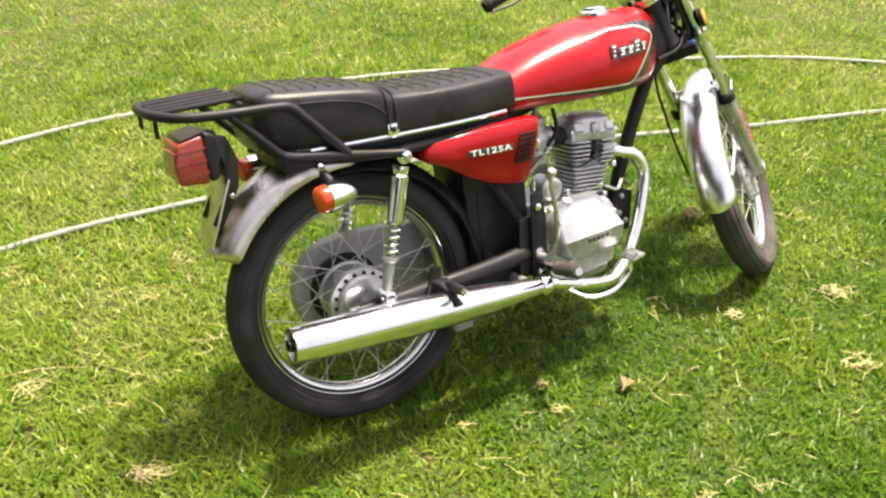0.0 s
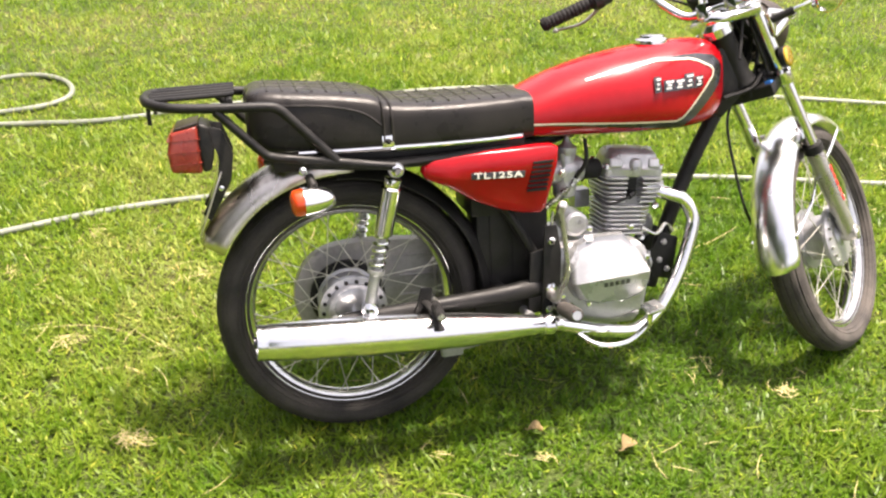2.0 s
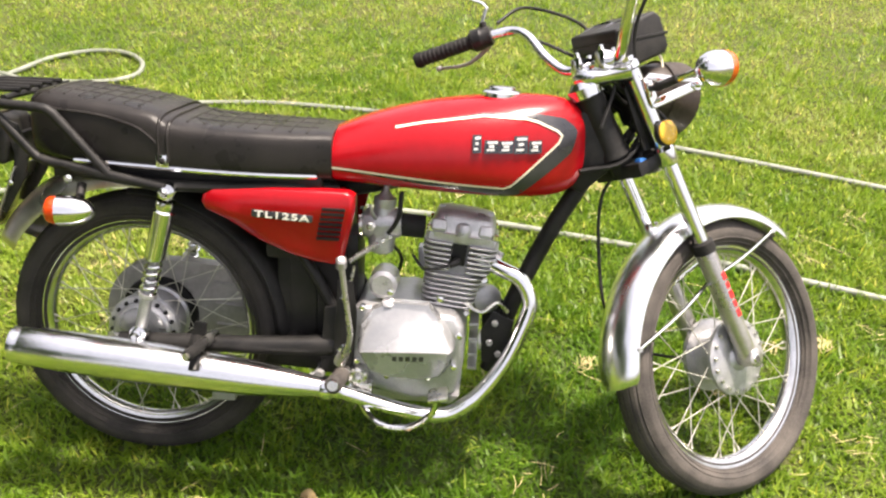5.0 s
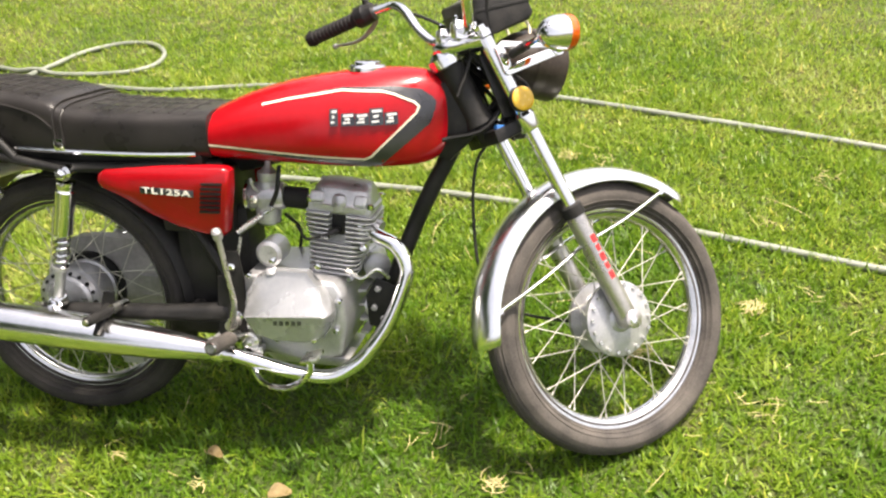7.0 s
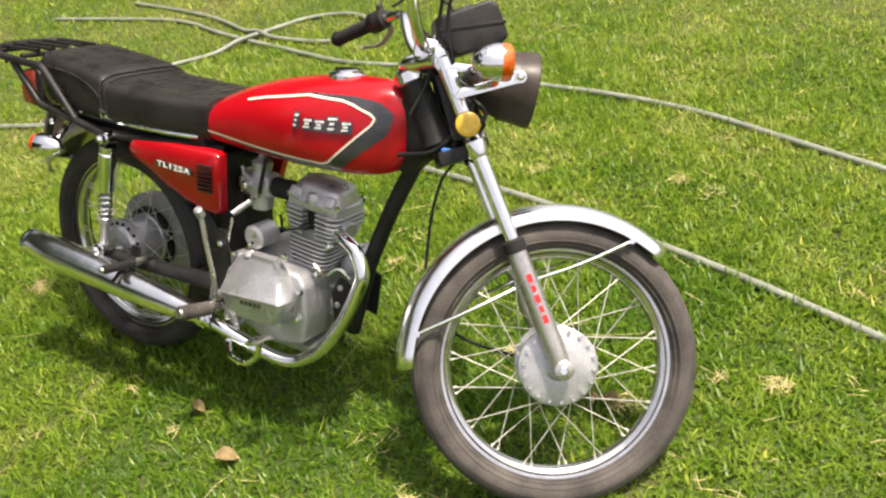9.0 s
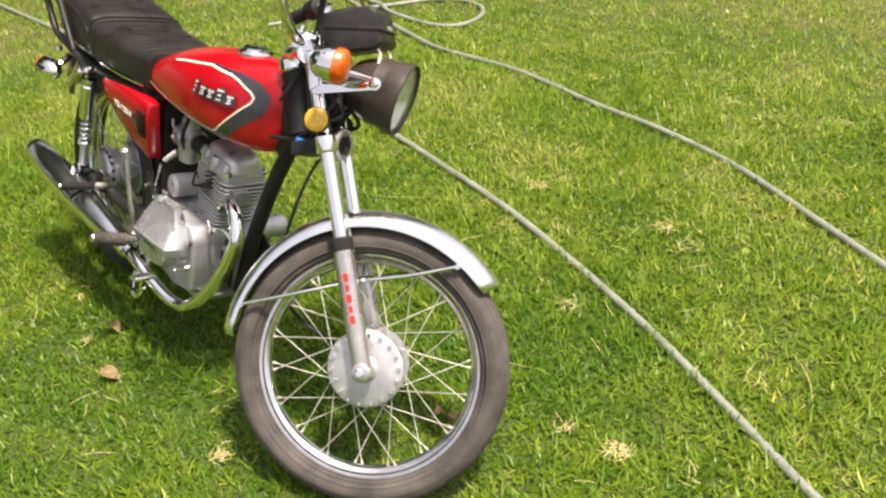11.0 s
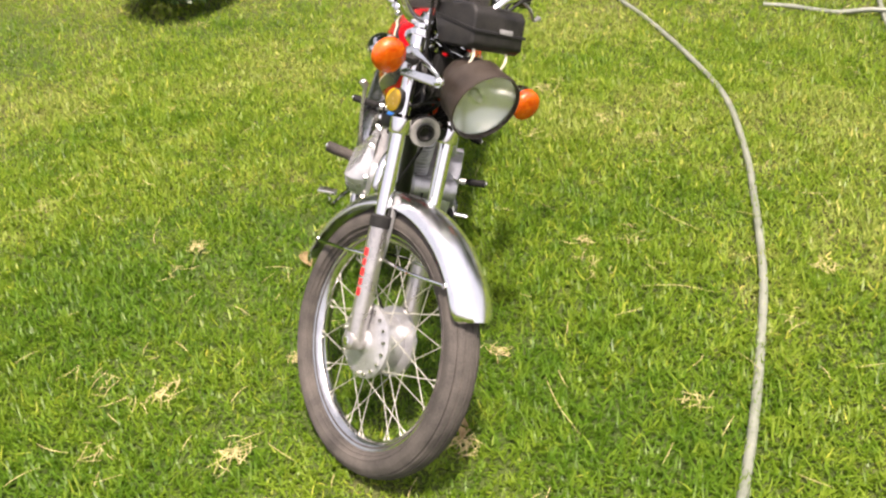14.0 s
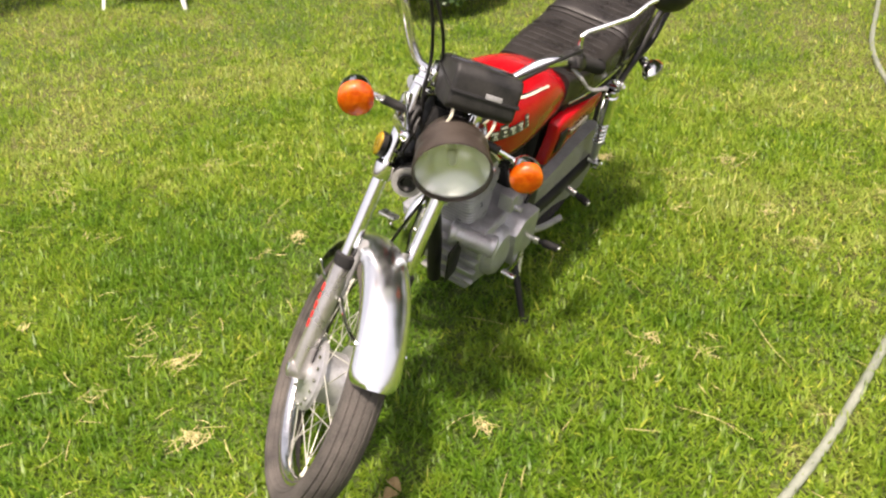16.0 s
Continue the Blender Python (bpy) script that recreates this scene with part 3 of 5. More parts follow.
def indicator(lens_at, facing, stalk_from, parent, m, label, r=0.033, long=0.055, glass=None, lens_r=0.033, deep=1.0):
    f = V(facing).normalized()
    c = V(lens_at)
    body = part("indicator", lathe([(-0.012 - long * math.sin(u), (r - 0.001) * math.cos(u)) for u in (1.55, 1.4, 1.2, 1.0, 0.8, 0.6, 0.4, 0.2, 0.0)] + [(-0.004, r - 0.0005), (-0.003, r - 0.005)], c, f, 28), M_CHROME, parent, label, m)
    part("lens", lathe([(-0.004, lens_r), (0.007 * deep, lens_r - 0.0005), (0.007 * deep + 0.005, lens_r - 0.004), (0.007 * deep + 0.009, lens_r * 0.6), (0.007 * deep + 0.0105, 0.001)], c, f, 28), glass or M_AMBER, body, "amber lens")
    part("reflector", lathe([(-0.018, 0.004), (-0.015, r * 0.45), (-0.006, r - 0.006), (-0.0045, r - 0.006)], c, f, 24, caps=False), M_BOWL, body)
    root = V(stalk_from)
    mid = c - f * 0.040
    part("stalk", tube([root, root + (mid - root) * 0.45], 0.0095, 12), M_PLASTIC, body)
    part("stem", tube([root + (mid - root) * 0.4, mid], 0.0062, 10), M_CHROME, body)
    return body


for s in (-1, 1):
    indicator((-0.160, -0.197, 0.597) if s < 0 else (-0.150, 0.192, 0.578), (1, 0, 0.08), (-0.215, s * 0.085, 0.578), bike, STEER, "round amber front turn signal in a chrome bullet", 0.0355, 0.046, None, 0.0353, 1.5)

# front mudguard
ax = V((0.0397, 0, 0.0211))


def guard(centre, r0, a0, a1, half, crown, n=34, thick=0.0022, lip=0.012, tip=0.0):
    rings = []
    for i in range(n + 1):
        a = radians(a0 + (a1 - a0) * i / n)
        ring = []
        prof = []
        end = min(i, n - i) / n * abs(a1 - a0) / tip if tip else 1.0
        round_off = 1.0 if end >= 1 else 0.62 + 0.38 * math.sqrt(1 - (1 - end) ** 2)
        for j in range(13):
            u = -1 + 2 * j / 12
            prof.append((u * half * round_off, crown * (1 - abs(u) ** 2.1) - (lip * max(0.0, abs(u) - 0.82) / 0.18)))
        for yy, h in prof:
            ring.append(V(centre) + V((math.cos(a) * (r0 + h), yy, math.sin(a) * (r0 + h))))
        for yy, h in reversed(prof):
            ring.append(V(centre) + V((math.cos(a) * (r0 + h - thick), yy * 0.985, math.sin(a) * (r0 + h - thick))))
        rings.append(ring)
    return skin(rings)


fg = part("front_mudguard", guard(ax, 0.314, 51, 187, 0.054, 0.021, 80, tip=7.0), M_FENDER, bike, "chrome front mudguard", STEER, smooth=60)
for s in (-1, 1):
    part("stay", merge(tube([(-0.258, s * 0.052, 0.062), (-0.150, s * 0.060, 0.125), (-0.040, s * 0.046, 0.190)], 0.0042, 8, 4), lathe([(0, 0.006), (0.003, 0.006)], (-0.258, s * 0.053, 0.062), (0, s, 0), 8)), M_CHROME, fg)
    part("stay", merge(tube([(0.160, s * 0.052, 0.292), (0.060, s * 0.052, 0.236), (-0.040, s * 0.046, 0.190)], 0.0042, 8, 4), lathe([(0, 0.006), (0.003, 0.006)], (0.160, s * 0.053, 0.292), (0, s, 0), 8)), M_CHROME, fg)
    part("bracket", tube([(-0.040, s * 0.046, 0.185), (-0.060, s * 0.050, 0.25), (-0.098, s * 0.046, 0.318)], 0.007, 6, 3, flat=0.4), M_GREY, fg)

# handlebar
bar_pts = [(-0.294, 0, 0.632), (-0.296, 0.050, 0.631), (-0.308, 0.086, 0.638), (-0.327, 0.122, 0.674), (-0.340, 0.158, 0.722), (-0.352, 0.195, 0.742), (-0.382, 0.228, 0.738), (-0.435, 0.285, 0.722), (-0.492, 0.352, 0.702)]
full = [(x, -y, z) for x, y, z in reversed(bar_pts[1:])] + bar_pts
hb = part("handlebar", tube(full, 0.0112, 14, 5), M_CHROME, bike, "chrome handlebar turned to the left lock", STEER)
for s in (-1, 1):
    a, b = V((-0.416, s * 0.264, 0.728)), V((-0.495, s * 0.356, 0.701))
    d = (b - a).normalized()
    ribs = []
    for i in range(13):
        h = i / 12 * (b - a).length
        ribs += [(h, 0.0165), (h + 0.004, 0.0165), (h + 0.0045, 0.0150), (h + 0.0085, 0.0150)]
    part("grip", lathe([(-0.004, 0.012), (-0.003, 0.020), (0.0, 0.020)] + ribs + [((b - a).length - 0.005, 0.0185), ((b - a).length, 0.0185), ((b - a).length + 0.003, 0.012)], a, d, 20), M_HANDLE, hb, "ribbed black rubber grip")
    q = V((0, 0, 1)).rotation_difference(d).to_matrix().to_4x4()
    part("switch_box", merge(lathe([(-0.050, 0.014), (-0.048, 0.021), (-0.028, 0.023), (-0.026, 0.0245), (-0.006, 0.0245), (-0.003, 0.020)], a, d, 22), box(a - d * 0.022 + V((0.022, 0, 0.010)), (0.024, 0.026, 0.030), 0.006, q), lathe([(0, 0.008), (0.010, 0.008), (0.012, 0.005)], a - d * 0.036 + V((-0.006, 0, 0.020)), (-0.3, 0, 1), 12)), M_PLASTIC, hb)
    lev = [a - d * 0.030 + V((0.020, 0, -0.004)), a + V((0.046, s * 0.010, -0.010)), a + d * 0.06 + V((0.062, s * 0.01, -0.022)), a + d * 0.128 + V((0.064, s * 0.012, -0.010))]
    part("lever", merge(tube(lev, [0.008, 0.0065, 0.005, 0.0045], 10, 5, flat=0.6), lathe([(-0.006, 0.003), (-0.004, 0.006), (0.004, 0.006), (0.006, 0.003)], lev[-1], (0, s, 0), 10)), M_BLACK if s < 0 else M_GREY, hb, "dark brake lever" if s < 0 else "grey metal clutch lever")
    stem = [a - d * 0.022 + V((0, 0, 0.02)), (-0.396, s * 0.226, 0.796), (-0.402, s * 0.234, 0.806), (-0.448, s * 0.318, 0.854), (-0.452, s * 0.326, 0.862), (-0.460, s * 0.342, 0.898)]
    mir = part("mirror", lathe([(-0.018, 0.006), (-0.014, 0.030), (-0.004, 0.046), (0.004, 0.050), (0.006, 0.047)], (-0.478, s * 0.388, 0.934), (-0.93, -s * 0.15, 0.12), 32), M_PLASTIC, hb, "round black rear-view mirror")
    part("mirror_glass", lathe([(0.0058, 0.0465), (0.0064, 0.046), (0.0068, 0.030), (0.0070, 0.001)], (-0.478, s * 0.388, 0.934), (-0.93, -s * 0.15, 0.12), 32), M_MIRROR, mir, "silvered mirror glass")
    part("mirror_stem", tube(stem + [(-0.466, s * 0.356, 0.912)], 0.0048, 10), M_CHROME, hb, "bent chrome mirror stem")
# control cables
cables = [
    [(-0.372, -0.225, 0.770), (-0.33, -0.235, 0.850), (-0.24, -0.17, 0.840), (-0.262, -0.085, 0.70), (-0.232, -0.048, 0.58), (-0.20, 0.030, 0.45), (-0.232, 0.066, 0.376), (-0.246, 0.068, 0.262), (-0.235, 0.064, 0.13), (-0.16, 0.064, 0.05), (0.0, 0.060, 0.01)],
    [(-0.380, -0.235, 0.775), (-0.35, -0.225, 0.86), (-0.28, -0.15, 0.82), (-0.276, -0.060, 0.70), (-0.285, -0.04, 0.58), (-0.315, -0.03, 0.50)],
    [(-0.372, 0.225, 0.765), (-0.31, 0.20, 0.80), (-0.24, 0.10, 0.745), (-0.25, 0.05, 0.66), (-0.29, 0.04, 0.56), (-0.315, 0.03, 0.48)],
    [(-0.360, 0.205, 0.742), (-0.30, 0.13, 0.700), (-0.25, 0.065, 0.640), (-0.30, 0.04, 0.56)],
]
for c in cables:
    part("cable", tube(c, 0.0036, 8, 8), M_BLACK, hb)
wiring = [[(-0.30, 0.045 * u, 0.60), (-0.24, 0.05 * u + 0.01, 0.56), (-0.19, 0.05 * u, 0.52 - 0.02 * u), (-0.25, 0.03 * u, 0.44), (-0.33, 0.02, 0.42)] for u in (-1.0, -0.5, 0.2, 0.9)]
wiring += [[(-0.285 + 0.012 * k, 0.05 * math.sin(2.1 * k), 0.615 - 0.01 * k), (-0.215 + 0.01 * k, 0.062 * math.sin(2.1 * k + 0.8), 0.575 - 0.012 * k), (-0.205, 0.055 * math.sin(3.3 * k), 0.515 - 0.008 * k), (-0.262 + 0.012 * k, 0.045 * math.sin(1.7 * k), 0.450 - 0.006 * k)] for k in range(7)]
for w in wiring:
    part("wire", tube(w, 0.0045, 8, 5), M_BLACK, lower)
part("connector", box((-0.235, -0.055, 0.425), (0.022, 0.016, 0.030), 0.003), M_BLUE, lower, "blue plastic connector")

# frame
fr = part("frame", merge(
    tube([(0.916, 0, 0.560), (0.924, 0, 0.545), (0.977, 0, 0.447), (0.986, 0, 0.430)], [0.036, 0.031, 0.031, 0.036], 20),
    slab([(0.938, 0.535), (0.988, 0.440), (0.980, 0.405), (0.925, 0.352), (0.880, 0.372), (0.872, 0.455), (0.905, 0.515)], -0.026, 0.026, 0.010, 2),
    tube([(0.930, 0, 0.38), (0.862, 0, 0.25), (0.800, 0, 0.10), (0.770, 0, -0.01), (0.755, 0, -0.06)], 0.0185, 14, 3),
    tube([(0.955, 0, 0.46), (0.80, 0, 0.44), (0.55, 0, 0.36), (0.42, 0, 0.33)], 0.020, 12, 3)), M_BLACK, bike, "black tubular steel frame")
part("bearing_cup", lathe([(-0.020, 0.031), (-0.016, 0.036), (0.004, 0.036), (0.010, 0.029), (0.016, 0.024)], (0.914, 0, 0.564), (-math.sin(RAKE), 0, math.cos(RAKE)), 28), M_CHROME, fr, "chrome steering head cup")
for s in (-1, 1):
    part("seat_rail", tube([(0.43, s * 0.06, 0.345), (0.33, s * 0.105, 0.350), (0.105, s * 0.118, 0.345), (-0.06, s * 0.100, 0.358), (-0.16, s * 0.085, 0.375)], 0.0115, 10, 4), M_BLACK, fr)
    part("rear_tube", tube([(0.45, s * 0.085, 0.0), (0.42, s * 0.080, 0.10), (0.33, s * 0.078, 0.24), (0.20, s * 0.090, 0.345)], 0.012, 10, 3), M_BLACK, fr)
    part("pivot_plate", slab([(0.40, -0.045), (0.49, -0.055), (0.505, 0.05), (0.46, 0.11), (0.41, 0.10)], s * 0.098 - 0.005, s * 0.098 + 0.005, 0.003), M_BLACK, fr)
# Battery box, with black boxes added to fill the shaded gap around it.
part("battery_and_gap_boxes", merge(box((0.365, 0, 0.265), (0.17, 0.150, 0.15), 0.012), box((0.385, 0, 0.120), (0.175, 0.100, 0.25), 0.012), box((0.13, 0, 0.362), (0.55, 0.205, 0.034), 0.008), box((0.356, 0, 0.155), (0.060, 0.110, 0.290), 0.010)), M_BLACK, fr, "black boxes under the seat that also fill the shaded gaps")
part("inner_mudguard", guard((0, 0, 0.005), 0.318, -9, 92, 0.064, 0.016, 30), M_BLACK, fr)
# Black plates added to darken the gap between swingarm and muffler.
part("gap_plate", merge(*[slab([(0.27, -0.050), (0.46, -0.062), (0.49, 0.0), (0.30, 0.006)], s * 0.066 - 0.004, s * 0.066 + 0.004, 0.002) for s in (-1, 1)]), M_BLACK, fr)
part("engine_mount", merge(slab([(0.74, -0.02), (0.79, -0.03), (0.805, 0.075), (0.76, 0.095), (0.735, 0.05)], -0.052, -0.046, 0.002), slab([(0.74, -0.02), (0.79, -0.03), (0.805, 0.075), (0.76, 0.095), (0.735, 0.05)], 0.046, 0.052, 0.002)), M_BLACK, fr)
for x, z in ((0.765, 0.07), (0.775, 0.0), (0.755, 0.025)):
    part("mount_bolt", lathe([(0, 0.0075), (0.006, 0.0075), (0.008, 0.005)], (x, -0.053, z), (0, -1, 0), 6), M_GREY, fr)
sw = part("swingarm", merge(*[tube([(-0.03, s * 0.100, 0.0), (0.06, s * 0.100, 0.0), (0.30, s * 0.098, 0.006), (0.455, s * 0.085, 0.012)], [0.015, 0.018, 0.020, 0.024], 14, 3) for s in (-1, 1)],
                            tube([(0.455, -0.105, 0.012), (0.455, 0.105, 0.012)], 0.026, 16), tube([(0.34, -0.09, 0.008), (0.34, 0.09, 0.008)], 0.018, 12)), M_BLACK, bike, "black swingarm")
part("pivot_nut", lathe([(0, 0.014), (0.010, 0.014), (0.013, 0.008)], (0.455, -0.106, 0.012), (0, -1, 0), 6), M_CHROME, sw)
part("adjuster", merge(box((-0.040, -0.100, 0.0), (0.030, 0.010, 0.026), 0.002), tube([(-0.05, -0.100, 0), (-0.08, -0.100, 0)], 0.004, 8)), M_SPOKE, sw)

# chain case on the far side of the rear wheel
case_out = [(-0.128, -0.01), (-0.118, 0.045), (-0.085, 0.095), (-0.035, 0.122), (0.07, 0.126), (0.20, 0.114), (0.34, 0.098), (0.45, 0.085), (0.47, 0.02), (0.44, -0.05), (0.2, -0.075), (0.05, -0.118), (-0.04, -0.122), (-0.095, -0.090)]
ring_out = [(q.x, q.y) for q in spline([(x, z, 0) for x, z in case_out] + [(*case_out[0], 0)], 4)[:-1]]
cc = part("chain_case", slab(ring_out, 0.058, 0.096, 0.009, 3), M_PALEGREY, bike, "dull grey enclosed chain case")
for z in (0.070, 0.020, -0.030):
    part("case_rib", tube([(0.13, 0.056, z + 0.012), (0.26, 0.056, z + 0.004), (0.40, 0.056, z - 0.004)], 0.0035, 6), M_PALEGREY, cc)
part("case_band", tube([(0.215, 0.056, 0.112), (0.220, 0.056, -0.072)], 0.005, 8), M_PALEGREY, cc)


# shock absorbers
def shock(s):
    top, low = V((0.105, s * 0.135, 0.338)), V((0.026, s * 0.128, 0.030))
    d = (low - top).normalized()
    L = (low - top).length
    b = part("shock_absorber", lathe([(0.020, 0.008), (0.022, 0.0195), (0.030, 0.0205), (0.040, 0.0185), (0.044, 0.0220), (0.145, 0.0205), (0.146, 0.012)], top, d, 26), M_CHROME, bike, "chrome-shrouded rear shock absorber")
    coil = []
    for i in range(120):
        a = i / 120 * 2 * math.pi * 6.2
        h = 0.128 + 0.100 * i / 120
        u = d.cross(V((0, 1, 0))).normalized()
        w = d.cross(u)
        coil.append(top + d * h + u * (math.cos(a) * 0.0150) + w * (math.sin(a) * 0.0150))
    part("spring", tube(coil, 0.0036, 8), M_CHROME, b, "chrome coil spring")
    part("damper_rod", lathe([(0.13, 0.0085), (0.225, 0.0085), (0.226, 0.0190), (0.234, 0.0190), (0.240, 0.0125), (L - 0.012, 0.0115)], top, d, 20), M_ALU, b)
    for c in (top, low):
        part("eye", merge(lathe([(-0.014, 0.017), (0.014, 0.017)], c, seg=20), lathe([(0, 0.013), (0.012, 0.013), (0.014, 0.009), (0.020, 0.006)], V(c) + V((0, s * 0.0139, 0)), (0, s, 0), 8)), M_CHROME, b, "chrome eye with a domed nut")


for s in (-1, 1):
    shock(s)

# fuel tank
TANK = [(0.400, 0.094, 0.364, 0.455), (0.425, 0.102, 0.360, 0.467), (0.50, 0.112, 0.355, 0.497), (0.58, 0.120, 0.351, 0.519), (0.67, 0.1235, 0.347, 0.535), (0.76, 0.1130, 0.344, 0.545), (0.82, 0.0950, 0.344, 0.547), (0.866, 0.0740, 0.349, 0.544), (0.900, 0.051, 0.362, 0.533), (0.919, 0.033, 0.388, 0.514), (0.928, 0.015, 0.424, 0.484)]
TANK_UP, TANK_LOW, TANK_WAIST = 2.3, 3.4, 0.42
tank_rows = smooth_table(TANK, 4)


def tank_side(x, z, out=0.0):
    w, lo, hi = lerp_table(tank_rows, x)
    mid = lo + (hi - lo) * TANK_WAIST
    n = TANK_UP if z > mid else TANK_LOW
    u = min(0.999, (z - mid) / (hi - mid) if z > mid else (mid - z) / (mid - lo))
    return w * (1 - u ** n) ** (1 / n) + out


def tank_ring(x, w, lo, hi):
    mid = lo + (hi - lo) * TANK_WAIST
    upper, lower = oval(x, w, mid, hi - mid, TANK_UP, seg=64), oval(x, w, mid, mid - lo, TANK_LOW, seg=64)
    return upper[:33] + lower[33:]


def ribbon(pts, width, s, out, n=8):
    """A strip laid on the tank's flank along points in (x, z)."""
    p = []
    for a, b in zip(pts, pts[1:]):
        p += [(a[0] + (b[0] - a[0]) * i / n, a[1] + (b[1] - a[1]) * i / n) for i in range(n)]
    p.append(pts[-1])
    ws = width if isinstance(width, list) else [width, width]
    bm = bmesh.new()
    prev = None
    for i, (x, z) in enumerate(p):
        x0, z0 = p[max(i - 1, 0)]
        x1, z1 = p[min(i + 1, len(p) - 1)]
        k = math.hypot(x1 - x0, z1 - z0)
        nx, nz = -(z1 - z0) / k, (x1 - x0) / k
        u = i / (len(p) - 1) * (len(ws) - 1)
        j = min(int(u), len(ws) - 2)
        h = (ws[j] + (ws[j + 1] - ws[j]) * (u - j)) / 2
        row = []
        for e in (-1, -0.33, 0.33, 1):
            xx, zz = x + nx * h * e, z + nz * h * e
            row.append(bm.verts.new((xx, s * tank_side(xx, zz, out), zz)))
        if prev:
            for e in range(3):
                bm.faces.new((prev[e], prev[e + 1], row[e + 1], row[e]))
        prev = row
    return bm


tank = part("fuel_tank", skin([tank_ring(*row) for row in tank_rows]), M_RED, bike, "glossy red fuel tank", smooth=60)
LINE = [(0.405, 0.397), (0.47, 0.394), (0.542, 0.389), (0.68, 0.379), (0.764, 0.373), (0.779, 0.379), (0.868, 0.464), (0.873, 0.477), (0.864, 0.486), (0.825, 0.503), (0.80, 0.509), (0.719, 0.512), (0.604, 0.494), (0.548, 0.482)]
BAND_WIDTHS = [0.004, 0.005, 0.007, 0.013, 0.020, 0.026, 0.034, 0.032, 0.026, 0.015, 0.009, 0.005, 0.003]
BAND = []
for i, h in enumerate(BAND_WIDTHS):
    (x0, z0), (x1, z1) = LINE[max(i - 1, 0)], LINE[i + 1]
    k = math.hypot(x1 - x0, z1 - z0)
    BAND.append((LINE[i][0] + (z1 - z0) / k * h / 2, LINE[i][1] - (x1 - x0) / k * h / 2))
for s in (-1, 1):
    part("cream_stripe", ribbon(LINE, 0.0040, s, 0.0026), M_CREAM, tank, "cream pinstripe")
    part("dark_stripe", ribbon(BAND, BAND_WIDTHS, s, 0.0014), M_GRAPH, tank, "dark grey stripe")
    for i, (w, h, dz) in enumerate(((0.011, 0.030, 0.0), (0.021, 0.021, -0.0045), (0.022, 0.020, -0.0045), (0.021, 0.030, 0.0), (0.020, 0.021, -0.0045))):
        xc = 0.7085 + 0.0282 * i
        back = part("badge_back", ribbon([(xc - w / 2 - 0.003, 0.4605 + dz), (xc + w / 2 + 0.003, 0.4615 + dz)], h + 0.004, s, 0.0040, 4), M_GRAPH, tank, "dark backing of the badge")
        for up, share, thick in ((0.36, 0.46, 0.0048), (-0.02, 0.24, 0.0052), (-0.40, 0.34, 0.0042)):
            lean = 0.004 * up
            part("badge_mark", ribbon([(xc + lean - w * share, 0.4625 + dz + up * (h - 0.003)), (xc + lean + w * share, 0.4635 + dz + up * (h - 0.003))], thick, s, 0.0068, 3), M_SILVER, back)
cap = part("filler_cap", lathe([(0, 0.036), (0.004, 0.040), (0.012, 0.040), (0.016, 0.034), (0.017, 0.030), (0.022, 0.029), (0.024, 0.024), (0.025, 0.001)], (0.750, 0, 0.536), (0.02, 0, 1), 30), M_CHROME, tank, "chrome filler cap")

# seat
SEAT = [(-0.188, 0.080, 0.410, 0.498), (-0.178, 0.104, 0.390, 0.514), (-0.15, 0.117, 0.378, 0.521), (-0.10, 0.123, 0.372, 0.517), (0.0, 0.128, 0.368, 0.506), (0.07, 0.130, 0.366, 0.494), (0.10, 0.130, 0.365, 0.479), (0.17, 0.130, 0.364, 0.470), (0.27, 0.127, 0.363, 0.466), (0.36, 0.116, 0.362, 0.465), (0.405, 0.108, 0.362, 0.465), (0.424, 0.106, 0.362, 0.464)]
seat_rows = smooth_table(SEAT, 6)
seat_rings = []
for i, (x, w, lo, hi) in enumerate(seat_rows):
    seat_rings.append(oval(x, w, (lo + hi) / 2, (hi - lo) / 2, 5.0, seg=56))
seat = part("seat", skin(seat_rings), M_VINYL, bike, "long black vinyl dual seat", smooth=60)


def seat_top(x, y):
    w, lo, hi = lerp_table(seat_rows, x)
    u = min(0.999, abs(y) / w)
    return (lo + hi) / 2 + (hi - lo) / 2 * (1 - u ** 5.0) ** (1 / 5.0)


rib_x = [-0.14 + 0.030 * i for i in range(7)] + [0.135 + 0.034 * i for i in range(8)]
for x in rib_x:
    part("seat_rib", tube([(x, y, seat_top(x, y) - 0.0005) for y in (-0.096, -0.082, -0.05, 0, 0.05, 0.082, 0.096)], 0.0026, 8, 2), M_VINYL, seat)
for y in (-0.055, 0.0, 0.055):
    part("seat_seam", tube([(x, y, seat_top(x, y) - 0.001) for x in (0.13, 0.18, 0.24, 0.30, 0.36, 0.39)], 0.0026, 6, 2), M_VINYL, seat)
    part("seat_seam", tube([(x, y, seat_top(x, y) - 0.001) for x in (-0.15, -0.10, -0.04, 0.02, 0.05)], 0.0026, 6, 2), M_VINYL, seat)


def seat_flank(x, z, out):
    w, lo, hi = lerp_table(seat_rows, x)
    u = min(0.999, abs((z - (lo + hi) / 2) / ((hi - lo) / 2)))
    return w * (1 - u ** 5.0) ** (1 / 5.0) + out


